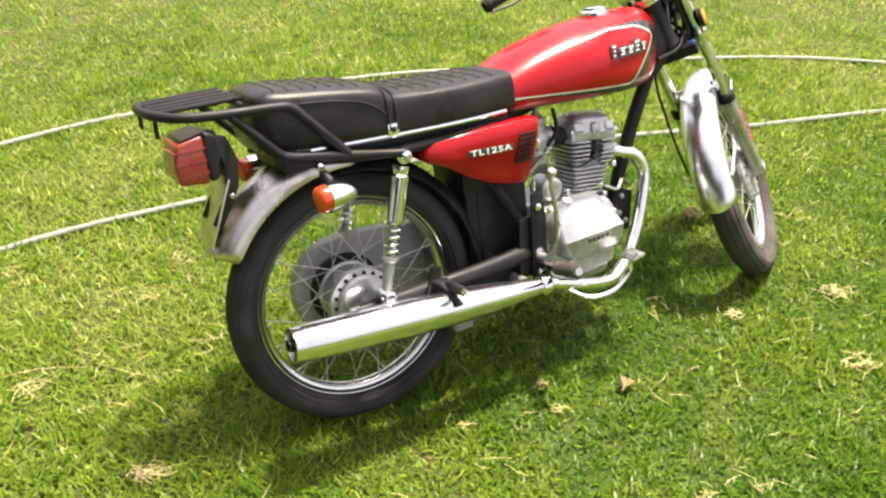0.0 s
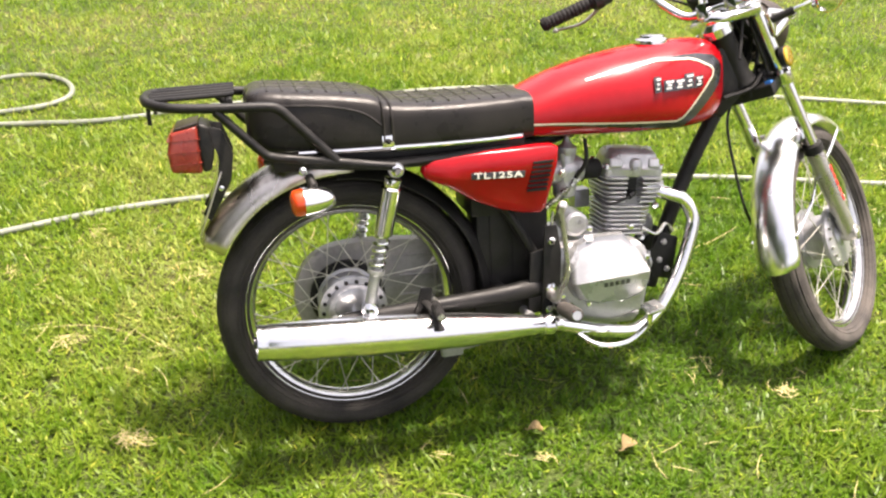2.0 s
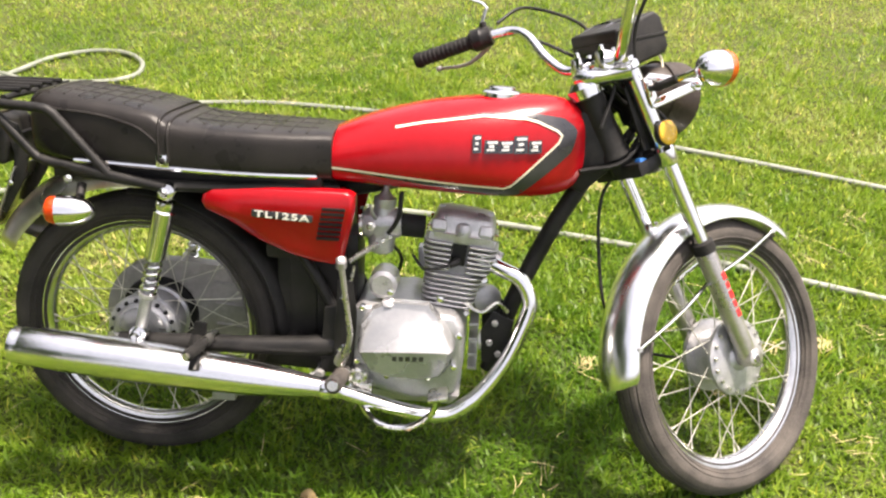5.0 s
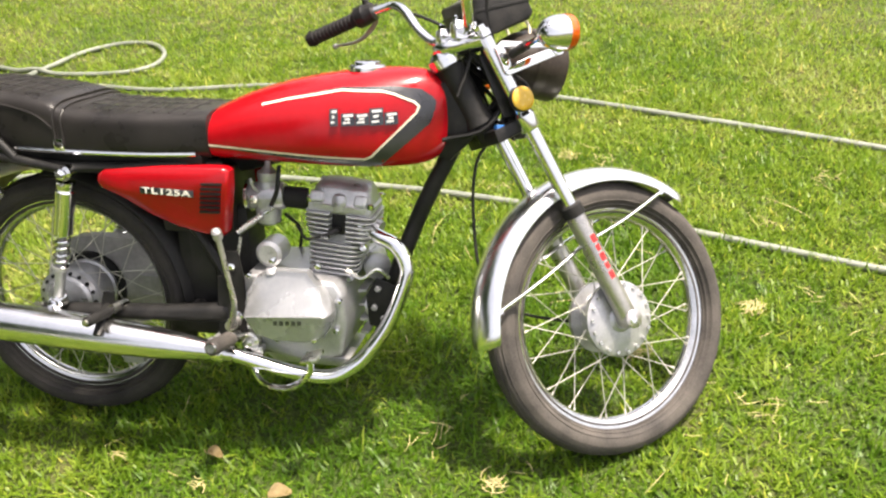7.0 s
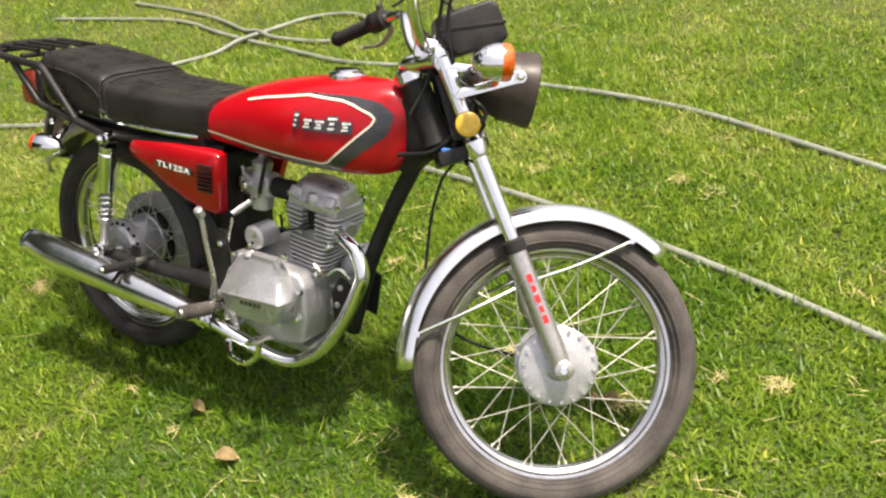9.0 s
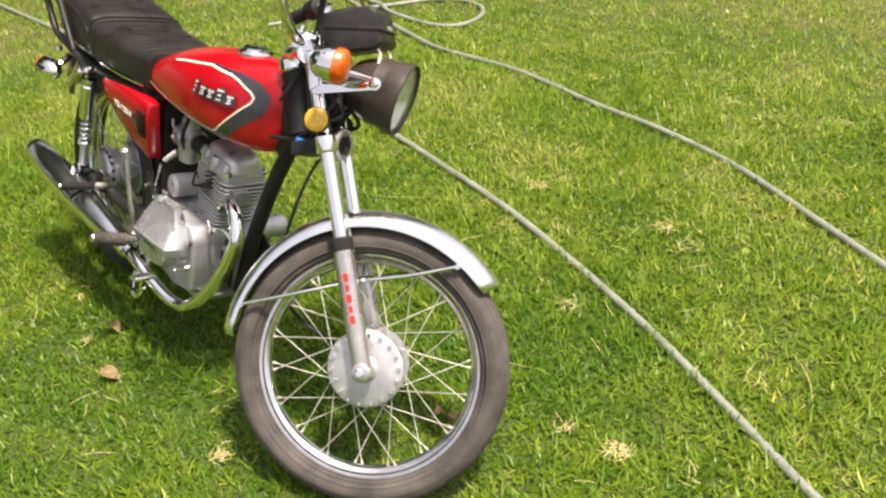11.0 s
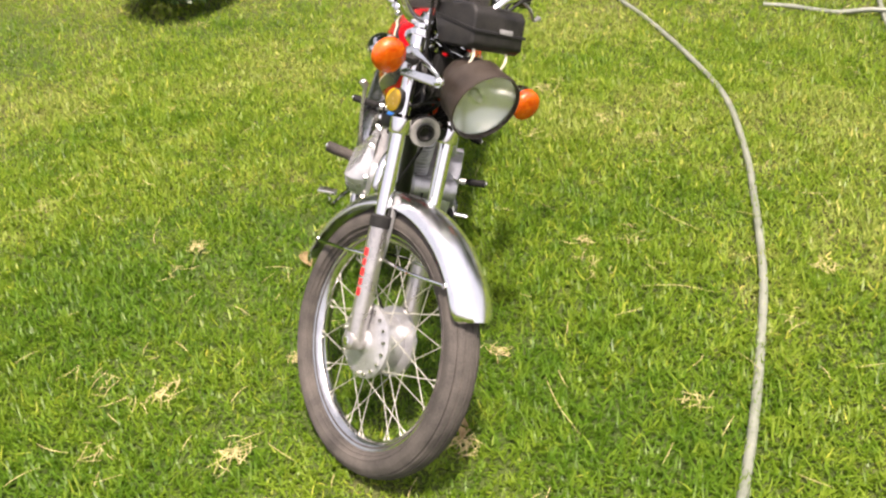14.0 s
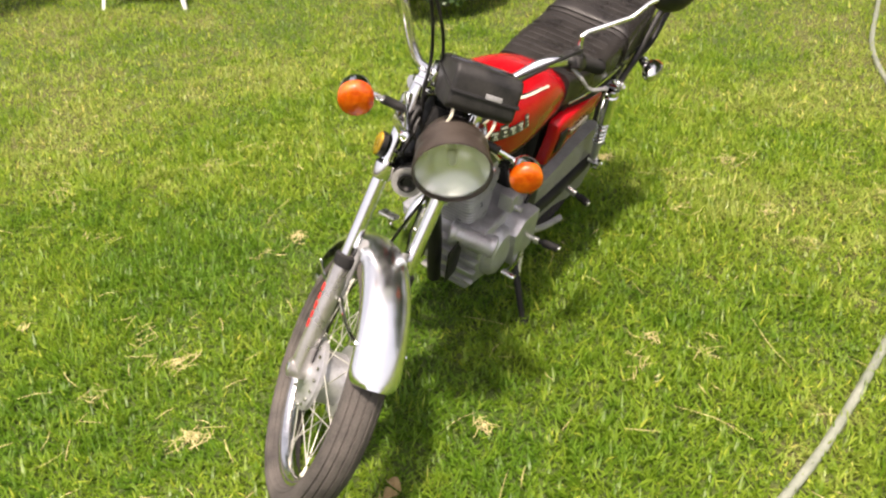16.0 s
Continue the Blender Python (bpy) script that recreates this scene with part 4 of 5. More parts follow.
for s in (-1, 1):
    part("seat_trim", tube([(x, s * seat_flank(x, z, 0.001), z) for x, z in ((-0.09, 0.386), (0.0, 0.384), (0.09, 0.382), (0.2, 0.379), (0.30, 0.377), (0.395, 0.376))], 0.0058, 8, 4), M_CHROME, seat, "bright trim strip")
    part("seat_piping", tube([(x, s * seat_flank(x, z, 0.0005), z) for x, z in ((-0.175, 0.492), (-0.12, 0.487), (-0.05, 0.482), (0.0, 0.474), (0.05, 0.458), (0.085, 0.430))], 0.0028, 6, 4), M_VINYL, seat)
    bad = part("strap_badge", box((0.095, s * 0.1325, 0.397), (0.026, 0.004, 0.024), 0.0015), M_CHROME, seat, "square chrome strap badge")
    part("badge_stud", lathe([(0, 0.006), (0.003, 0.006), (0.005, 0.003)], (0.095, s * 0.1345, 0.397), (0, s, 0), 12), M_BLACK, bad)
for xs in (0.088, 0.106):
    ring = [(xs, -0.1325, 0.395)] + [(xs, -seat_flank(xs, z, 0.0015), z) for z in (0.42, 0.45, 0.47)] + [(xs, y, seat_top(xs, y) + 0.0015) for y in (-0.115, -0.08, 0, 0.08, 0.115)] + [(xs, seat_flank(xs, z, 0.0015), z) for z in (0.47, 0.45, 0.42)] + [(xs, 0.1325, 0.395)]
    part("seat_strap", tube(ring, 0.0035, 6, 3), M_VINYL, seat)

# side panels
PANEL = [(0.164, 0.318), (0.168, 0.334), (0.184, 0.347), (0.312, 0.353), (0.460, 0.353), (0.474, 0.346), (0.472, 0.310), (0.448, 0.206), (0.437, 0.194), (0.395, 0.199), (0.340, 0.214), (0.280, 0.241), (0.215, 0.284), (0.172, 0.304)]


def side_panel(s):
    cx = sum(p[0] for p in PANEL) / len(PANEL)
    cz = sum(p[1] for p in PANEL) / len(PANEL)
    rings = []
    for k, yy in ((1.0, 0.098), (1.0, 0.118), (0.97, 0.126), (0.93, 0.129), (0.6, 0.1315), (0.25, 0.1325)):
        rings.append([V((cx + (x - cx) * k, s * yy - s * 0.018 * max(0.0, (0.30 - z) / 0.1), cz + (z - cz) * k)) for x, z in PANEL])
    pn = part("side_panel", skin(rings), M_RED, bike, "glossy red side panel", smooth=50)
    yy = lambda z: 0.1325 - 0.018 * max(0.0, (0.30 - z) / 0.1)
    for i in range(7):
        z = 0.318 - 0.0105 * i
        part("vent_slot", box((0.434 - 0.0022 * i, s * (yy(z) - 0.0005), z), (0.046, 0.006, 0.0056), 0.001), M_BLACK, pn)
    plate = part("lettering_plate", box((0.331, s * 0.1328, 0.299), (0.122, 0.003, 0.015), 0.001, Matrix.Rotation(radians(3), 4, "Y")), M_GRAPH, pn, "dark strip with pale lettering")
    cu = bpy.data.curves.new("lettering", "FONT")
    cu.body, cu.size, cu.extrude, cu.align_x, cu.align_y = "TL125A", 0.0228, 0.0006, "CENTER", "CENTER"
    cu.space_character = 1.18
    cu.offset = 0.0004
    tmp = new("lettering_tmp", cu)
    me = bpy.data.meshes.new_from_object(tmp.evaluated_get(bpy.context.evaluated_depsgraph_get()))
    bpy.data.objects.remove(tmp)
    me.materials.clear()
    me.materials.append(M_WHITE)
    tx = new("lettering", me)
    tx.parent = pn
    tx["label"] = "pale raised model lettering"
    tx.matrix_basis = Matrix.Translation((0.331, s * 0.1350, 0.2990)) @ Matrix.Rotation(radians(3), 4, "Y") @ (Matrix.Rotation(radians(90), 4, "X") if s < 0 else Matrix.Rotation(radians(180), 4, "Z") @ Matrix.Rotation(radians(90), 4, "X")) @ Matrix.Diagonal((1.30, 0.80, 1, 1))


for s in (-1, 1):
    side_panel(s)

# luggage rack
rk = part("luggage_rack", tube([(0.105, -0.150, 0.346), (0.06, -0.142, 0.352), (-0.02, -0.137, 0.366), (-0.115, -0.137, 0.382), (-0.145, -0.137, 0.389), (-0.165, -0.137, 0.402), (-0.245, -0.137, 0.490)], 0.0095, 12, 3), M_BLACK, bike, "black tubular luggage rack")
part("lower_rail", tube([(0.105, 0.150, 0.346), (0.06, 0.142, 0.352), (-0.02, 0.137, 0.366), (-0.115, 0.137, 0.382), (-0.145, 0.137, 0.389), (-0.165, 0.137, 0.402), (-0.245, 0.137, 0.490)], 0.0095, 12, 3), M_BLACK, rk)
loop = [(-0.015, -0.137, 0.368), (-0.100, -0.137, 0.462), (-0.120, -0.137, 0.482), (-0.145, -0.137, 0.490), (-0.25, -0.137, 0.496), (-0.335, -0.125, 0.503), (-0.372, -0.085, 0.509), (-0.384, -0.03, 0.511), (-0.384, 0.03, 0.511), (-0.372, 0.085, 0.509), (-0.335, 0.125, 0.503), (-0.25, 0.137, 0.496), (-0.145, 0.137, 0.490), (-0.120, 0.137, 0.482), (-0.100, 0.137, 0.462), (-0.015, 0.137, 0.368)]
part("upper_loop", tube(loop, 0.0100, 12, 4), M_BLACK, rk)
for y in (-0.085, -0.045, 0.0, 0.045, 0.085):
    part("rack_bar", tube([(-0.205, y, 0.515), (-0.375 + 0.25 * y * y * 10 * 0.3, y, 0.514)], 0.0052, 8), M_BLACK, rk)
for x in (-0.215, -0.345):
    part("cross_bar", tube([(x, -0.132 + (0.012 if x < -0.3 else 0), 0.505), (x, 0.132 - (0.012 if x < -0.3 else 0), 0.505)], 0.0065, 8), M_BLACK, rk)
for y in (-0.075, 0.075):
    part("hook", tube([(-0.374, y, 0.505), (-0.376, y, 0.485), (-0.376, y, 0.465)], 0.0045, 8, 2), M_BLACK, rk)

# rear mudguard, tail lamp
rg = part("rear_mudguard", guard((0, 0, 0.015), 0.335, 84, 151, 0.070, 0.030, 60, lip=0.024, tip=5.0), M_DULL, bike, "weathered chrome rear mudguard", smooth=60)
tail = part("tail_lamp", slab([(-0.286, 0.352), (-0.268, 0.356), (-0.258, 0.400), (-0.264, 0.448), (-0.286, 0.458), (-0.292, 0.405)], -0.055, 0.055, 0.008, 3), M_PLASTIC, bike, "boxy tail lamp on a black bracket")
part("tail_lens", slab([(-0.350, 0.358), (-0.288, 0.351), (-0.288, 0.452), (-0.344, 0.442), (-0.354, 0.400)], -0.058, 0.058, 0.008, 3), M_TAIL, tail, "red tail lens")
part("lens_top", slab([(-0.338, 0.443), (-0.286, 0.4535), (-0.286, 0.459), (-0.332, 0.450)], -0.055, 0.055, 0.002), M_LAMPSHELL, tail, "dusty dark hood over the lens")
part("lens_rib", merge(*[box((-0.319, 0, z), (0.066, 0.1175, 0.002), 0.0006) for z in (0.375, 0.400, 0.425)]), M_TAIL, tail)
part("bracket", merge(slab([(-0.270, 0.448), (-0.240, 0.440), (-0.222, 0.385), (-0.232, 0.330), (-0.285, 0.245), (-0.300, 0.262), (-0.260, 0.325), (-0.250, 0.375)], -0.048, -0.040, 0.002),
                      slab([(-0.270, 0.448), (-0.240, 0.440), (-0.222, 0.385), (-0.232, 0.330), (-0.285, 0.245), (-0.300, 0.262), (-0.260, 0.325), (-0.250, 0.375)], 0.040, 0.048, 0.002),
                      box((-0.246, 0, 0.390), (0.016, 0.085, 0.06), 0.004)), M_PLASTIC, tail)
part("plate_holder", box((-0.282, 0.005, 0.282), (0.004, 0.120, 0.150), 0.0015, Matrix.Rotation(radians(24), 4, "Y")), M_DULL, tail, "bare metal plate holder")
for s in (-1, 1):
    part("holder_bolt", lathe([(0, 0.006), (0.004, 0.006), (0.006, 0.003)], (-0.254, s * 0.068, 0.320), (0, s, 0), 8), M_CHROME, tail)
    ind = indicator((-0.100, -0.186, 0.300) if s < 0 else (-0.152, 0.172, 0.310), (-1, -0.12 if s < 0 else -0.10, 0.0), (-0.075 if s < 0 else -0.127, s * 0.125, 0.338), bike, None, "round amber rear turn signal in a chrome bullet", 0.032, 0.062, M_REARLENS, 0.0280, 1.6)
    part("indicator_nut", lathe([(0, 0.009), (0.010, 0.009), (0.014, 0.005)], (-0.088, s * 0.146, 0.356), (0, s, 0), 8), M_CHROME, ind)

# engine
eng = part("engine", merge(slab([(0.475, -0.065), (0.60, -0.095), (0.690, -0.075), (0.704, 0.0), (0.700, 0.070), (0.68, 0.098), (0.58, 0.112), (0.48, 0.112), (0.445, 0.05), (0.45, -0.03)], -0.108, 0.092, 0.012, 3)), M_ALU, bike, "single-cylinder aluminium engine")
cov_o = [(0.484, 0.034), (0.490, 0.080), (0.512, 0.112), (0.552, 0.130), (0.628, 0.128), (0.664, 0.086), (0.686, 0.044), (0.682, 0.012), (0.664, -0.018), (0.622, -0.030), (0.556, -0.030), (0.508, -0.014)]


def cover_y(x, z):
    """The cover's depth: an upright lower face and an upper face that slopes back from the ridge."""
    ridge = 0.036 + (x - 0.484) * 0.05
    return 0.172 - (z - ridge) * 0.62 if z > ridge else 0.172 - (ridge - z) * 0.10


inner = [(0.584 + (x - 0.584) * 0.90, 0.040 + (z - 0.040) * 0.86) for x, z in cov_o]
rings = [[V((x, -0.104, z)) for x, z in cov_o], [V((x, -0.116, z)) for x, z in cov_o],
         [V((0.584 + (x - 0.584) * 0.975, -0.6 * cover_y(ix, iz) - 0.4 * 0.118, 0.042 + (z - 0.042) * 0.97)) for (x, z), (ix, iz) in zip(cov_o, inner)],
         [V((x, -cover_y(x, z) + 0.003, z)) for x, z in inner], [V((0.584 + (x - 0.584) * 0.96, -cover_y(x, z), 0.040 + (z - 0.040) * 0.95)) for x, z in inner]]
cover = skin(rings, caps=False)
cover.verts.ensure_lookup_table()
rim = cover.verts[-len(cov_o):]
cover.faces.new(rim[:7])
cover.faces.new(rim[6:] + rim[:1])
rc = part("clutch_cover", merge(cover, tube([(0.500, -0.1722, 0.0366), (0.590, -0.1728, 0.0413), (0.672, -0.1722, 0.0452)], 0.0026, 8)), M_COVER, eng, "polished angular clutch cover")
part("cover_mark", merge(*[box((0.566 + 0.0135 * i, -0.1712, 0.0255 + 0.0006 * i), (0.009, 0.0014, 0.010), 0) for i in range(5)]), M_GRAPH, rc, "small dark maker's mark")
for x, z in ((0.492, 0.110), (0.548, 0.146), (0.650, 0.138), (0.692, 0.060), (0.683, -0.010), (0.630, -0.036), (0.545, -0.038), (0.482, -0.010)):
    part("cover_bolt", lathe([(0, 0.007), (0.010, 0.007), (0.012, 0.004)], (x, -0.108, z), (0, -1, 0), 10), M_CHROME, eng)
part("left_cover", merge(lathe([(0, 0.074), (0.022, 0.072), (0.034, 0.062), (0.040, 0.030), (0.041, 0.001)], (0.615, 0.088, 0.005), (0, 1, 0), 36), slab([(0.44, -0.045), (0.57, -0.06), (0.60, 0.06), (0.555, 0.092), (0.46, 0.085)], 0.09, 0.142, 0.010)), M_ALU, eng, "round alternator cover")
part("starter_motor", merge(lathe([(0, 0.024), (0.004, 0.031), (0.018, 0.031), (0.020, 0.028), (0.105, 0.028), (0.110, 0.031), (0.124, 0.030), (0.128, 0.018)], (0.748, 0.012, 0.098), (-0.35, 1.0, -0.12), 28), box((0.700, 0.075, 0.108), (0.05, 0.05, 0.03), 0.008)), M_ALU, eng, "cylindrical cast starter housing")
for z in (0.052, 0.018, -0.018, -0.050):
    part("case_rib", box((0.720, 0.035, z), (0.020, 0.125, 0.007), 0.002), M_ALU, eng)
part("coil_block", merge(box((0.607, 0.095, 0.165), (0.042, 0.040, 0.048), 0.006), lathe([(0, 0.008), (0.02, 0.008)], (0.60, 0.115, 0.150), (0, 1, 0), 10)), M_ALU, eng)
part("carb_drain", tube([(0.53, 0.03, 0.21), (0.55, 0.07, 0.16), (0.53, 0.10, 0.09)], 0.004, 8, 4), M_BLACK, eng)
part("starter_dome", merge(lathe([(-0.030, 0.030), (0.026, 0.030), (0.032, 0.022)], (0.528, -0.055, 0.150), (0, -1, 0), 26)), M_CYL, eng, "round cast housing")
part("oil_filter_cap", lathe([(0, 0.022), (0.012, 0.022), (0.014, 0.016)], (0.732, -0.03, 0.02), (1, 0, 0), 20), M_ALU, eng)
part("sump", slab([(0.49, -0.09), (0.70, -0.095), (0.68, -0.118), (0.52, -0.115)], -0.075, 0.070, 0.008), M_ALU, eng)
part("oil_line", tube([(0.700, -0.070, 0.118), (0.735, -0.075, 0.100), (0.765, -0.062, 0.118), (0.790, -0.05, 0.095)], 0.0045, 8, 4), M_SPOKE, eng)
part("cover_cap", lathe([(0, 0.013), (0.012, 0.013), (0.014, 0.009)], (0.545, -0.110, 0.118), (0, -0.7, 0.7), 6), M_ALU, eng)
axis = V((0.11, 0, 0.994)).normalized()
base = V((0.664, -0.004, 0.100))
lean_m = V((0, 0, 1)).rotation_difference(axis).to_matrix().to_4x4()


def fin_plate(c, sx, sy, h, r=0.022, notch=0.0):
    """A cooling fin: a rectangle with round corners, cut in on the plug's side by notch."""
    out = []
    for k, (cx, cy) in enumerate(((1, 1), (-1, 1), (-1, -1), (1, -1))):
        if k == 3 and notch:
            out += [V((-0.019, -sy / 2, 0)), V((-0.015, -sy / 2 + notch, 0)), V((0.015, -sy / 2 + notch, 0)), V((0.019, -sy / 2, 0))]
        for i in range(5):
            a = radians(90 * k + 22.5 * i)
            out.append(V((cx * (sx / 2 - r) + math.cos(a) * r, cy * (sy / 2 - r) + math.sin(a) * r, 0)))
    m = Matrix.Translation(c) @ lean_m
    return skin([[m @ (p * k + V((0, 0, z))) for p in out] for z, k in ((-h / 2, 0.985), (-h / 4, 1.0), (h / 4, 1.0), (h / 2, 0.985))])


lean3 = lean_m.to_3x3()
up_at = lambda h, x=0.0, y=0.0: base + axis * h + lean3 @ V((x, y, 0))
# Darker grey cores put the shade between the fins into the colour.
part("cylinder", box(up_at(0.045, -0.004), (0.092, 0.090, 0.10), 0.014, lean_m), M_GREY, eng)
for i in range(7):
    part("fin", fin_plate(up_at(0.004 + 0.0110 * i, -0.004 + 0.0006 * i), 0.112 + 0.002 * i, 0.110 + 0.001 * i, 0.0042), M_CYL, eng)
part("head_core", box(up_at(0.112, 0.006), (0.118, 0.070, 0.084), 0.010, lean_m), M_GREY, eng)
part("cylinder_head", merge(box(up_at(0.150, 0.006), (0.142, 0.104, 0.022), 0.008, lean_m, 3),
                            tube([up_at(0.112, 0.060, -0.012), up_at(0.104, 0.092, -0.018)], [0.026, 0.023], 18)), M_CYL, eng, "finned cylinder head")
for i in range(6):
    part("head_fin", fin_plate(up_at(0.083 + 0.0112 * i, 0.006), 0.138 + 0.006 * min(i, 3), 0.116 + 0.003 * min(i, 3), 0.0044, 0.024, 0.030), M_CYL, eng)
cover_o = [(math.copysign(abs(math.cos(a)) ** 0.42, math.cos(a)), math.copysign(abs(math.sin(a)) ** 0.55, math.sin(a))) for a in (2 * math.pi * (i + 0.5) / 40 for i in range(40))]
rk_rings = [[up_at(h, 0.006 + cx * kx, cy * ky) for cx, cy in cover_o] for h, kx, ky in ((0.150, 0.074, 0.058), (0.160, 0.075, 0.059), (0.163, 0.070, 0.054), (0.178, 0.067, 0.050), (0.192, 0.063, 0.045), (0.201, 0.055, 0.037), (0.205, 0.042, 0.026))]
rocker = part("rocker_cover", merge(skin(rk_rings), box(up_at(0.198, 0.006), (0.118, 0.012, 0.016), 0.004, lean_m)), M_CYL, eng, "cast rocker cover", smooth=45)
part("plug_tower", merge(lathe([(0.148, 0.017), (0.165, 0.019), (0.176, 0.0175), (0.183, 0.013), (0.186, 0.004)], up_at(0.0, 0.006, -0.044), tuple(axis), 24)), M_CYL, rocker, "round cast plug tower")
for dx, w in ((-0.044, 0.034), (0.052, 0.030)):
    part("valve_cover", box(up_at(0.172, dx, -0.044), (w, 0.022, 0.026), 0.008, lean_m @ Matrix.Rotation(radians(-28), 4, "X"), 3), M_CYL, rocker, "bolted cast valve cover")
for dx, dy in ((-0.062, -0.046), (0.074, -0.046), (-0.062, 0.046), (0.074, 0.046)):
    part("cover_screw", lathe([(0, 0.0075), (0.010, 0.0075), (0.012, 0.005)], up_at(0.160, dx, dy), tuple(axis), 8), M_CHROME, rocker)
for h, dx in ((-0.004, -0.052), (-0.004, 0.040), (0.074, 0.066)):
    part("head_nut", lathe([(-0.006, 0.008), (0.006, 0.008), (0.009, 0.005)], up_at(h, dx, -0.056), (0, -1, 0.1), 6), M_CHROME, eng)
# Black block at the notch's back paints the recess's shade.
part("plug_recess", box(up_at(0.112, 0.004, -0.036), (0.031, 0.012, 0.068), 0.002, lean_m), M_BLACK, eng)
part("spark_plug_cap", merge(tube([up_at(0.100, 0.004, -0.036), up_at(0.104, 0.002, -0.060), up_at(0.098, -0.010, -0.068)], [0.008, 0.0085, 0.007], 12, 4), tube([up_at(0.098, -0.010, -0.068), up_at(0.088, -0.034, -0.072), up_at(0.080, -0.062, -0.066), up_at(0.100, -0.090, -0.045)], 0.0032, 6, 5)), M_PLASTIC, eng)
part("carburettor", merge(lathe([(0, 0.028), (0.008, 0.031), (0.070, 0.031), (0.078, 0.026)], (0.482, -0.034, 0.268), (1, 0, 0.05), 20), lathe([(-0.062, 0.016), (-0.056, 0.026), (-0.030, 0.029), (0.02, 0.023), (0.044, 0.021), (0.052, 0.012)], (0.520, -0.036, 0.268), (0.05, 0, 1), 20), tube([(0.508, -0.06, 0.285), (0.502, -0.075, 0.300), (0.498, -0.075, 0.318)], 0.004, 6), lathe([(0, 0.006), (0.012, 0.006)], (0.532, -0.06, 0.250), (0, -1, 0), 8), box((0.520, -0.058, 0.262), (0.030, 0.012, 0.030), 0.004)), M_ALU, eng, "carburettor")
part("intake_rubber", tube([(0.555, -0.030, 0.268), (0.605, -0.020, 0.262)], 0.024, 16), M_HANDLE, eng)
spring_a, spring_b = V((0.458, -0.072, 0.196)), V((0.522, -0.070, 0.240))
part("throttle_spring", merge(lathe([(0.0068 * i + d, 0.0085 if d == 0 else 0.0045) for i in range(11) for d in (0, 0.0034)], spring_a, tuple(spring_b - spring_a), 10), tube([spring_b, spring_b + V((0.020, 0.004, 0.012))], 0.004, 8)), M_SPOKE, eng, "bright throttle return spring")
part("carb_top", lathe([(0, 0.021), (0.006, 0.024), (0.020, 0.024), (0.024, 0.016), (0.034, 0.008), (0.044, 0.006)], (0.523, -0.036, 0.305), (0.05, 0, 1), 18), M_ALU, eng, "round carburettor top")
part("carb_flange", merge(lathe([(0, 0.034), (0.007, 0.034)], (0.474, -0.034, 0.268), (1, 0, 0.05), 22), lathe([(0, 0.010), (0.012, 0.010), (0.015, 0.006)], (0.500, -0.064, 0.272), (0, -1, 0), 6)), M_SPOKE, eng, "brassy clamp ring")
part("fuel_hose", tube([(0.520, -0.05, 0.235), (0.555, -0.075, 0.290), (0.56, -0.06, 0.345)], 0.005, 8, 4), M_BLACK, eng)
part("breather_hose", tube([(0.47, -0.09, 0.19), (0.455, -0.10, 0.10), (0.462, -0.095, -0.02)], 0.0035, 8, 4), M_SPOKE, eng)
ks = part("kick_starter", merge(tube([(0.452, -0.118, 0.000), (0.452, -0.150, 0.002)], 0.013, 12), tube([(0.452, -0.150, 0.0), (0.474, -0.165, 0.060), (0.470, -0.172, 0.12), (0.458, -0.175, 0.215)], [0.010, 0.0065, 0.0058, 0.0062], 10, 4)), M_FORK, eng, "folded steel kick-start lever")
bkt = part("rear_bracket", slab([(0.430, -0.050), (0.472, -0.055), (0.480, 0.10), (0.470, 0.165), (0.440, 0.165)], -0.116, -0.110, 0.002), M_BLACK, eng, "black bracket plate")
for x, z in ((0.455, 0.130), (0.446, -0.035)):
    part("bracket_bolt", lathe([(0, 0.0095), (0.006, 0.0095), (0.009, 0.005)], (x, -0.116, z), (0, -1, 0), 6), M_CHROME, eng)
part("kick_pedal", lathe([(-0.010, 0.006), (-0.008, 0.011), (0.012, 0.011), (0.016, 0.006)], (0.458, -0.178, 0.222), (0.1, -0.5, 0.8), 14), M_FORK, ks)
part("pedal_pivot", merge(lathe([(0, 0.021), (0.020, 0.021), (0.024, 0.016)], (0.486, -0.112, -0.040), (0, -1, 0), 20), lathe([(0.022, 0.011), (0.034, 0.011), (0.036, 0.007)], (0.486, -0.112, -0.040), (0, -1, 0), 6), box((0.498, -0.128, -0.062), (0.040, 0.022, 0.026), 0.004)), M_SPOKE, eng, "worn brassy pedal pivot")
part("gear_lever", merge(tube([(0.52, 0.135, -0.03), (0.58, 0.150, -0.040), (0.645, 0.152, -0.028)], 0.006, 8, 3), lathe([(-0.01, 0.009), (0.028, 0.009)], (0.648, 0.156, -0.026), (0, 1, 0), 12)), M_CHROME, eng, "gear lever")

# exhaust
ex = part("exhaust_pipe", tube([(0.735, -0.030, 0.200), (0.775, -0.050, 0.188), (0.812, -0.060, 0.172), (0.834, -0.065, 0.130), (0.830, -0.070, 0.093), (0.795, -0.085, 0.005), (0.750, -0.10, -0.062), (0.715, -0.11, -0.095), (0.665, -0.122, -0.118), (0.59, -0.140, -0.105), (0.44, -0.160, -0.056)], 0.0165, 18, 6), M_CHROME, bike, "chrome exhaust header pipe", smooth=60)
part("header_flange", lathe([(0, 0.028), (0.010, 0.028), (0.014, 0.022), (0.024, 0.021)], (0.728, -0.028, 0.205), (1, -0.35, 0.1), 20), M_CHROME, ex)
a, b = V((-0.222, -0.176, 0.006)), V((0.46, -0.160, -0.058))
d, L = (b - a).normalized(), (b - a).length
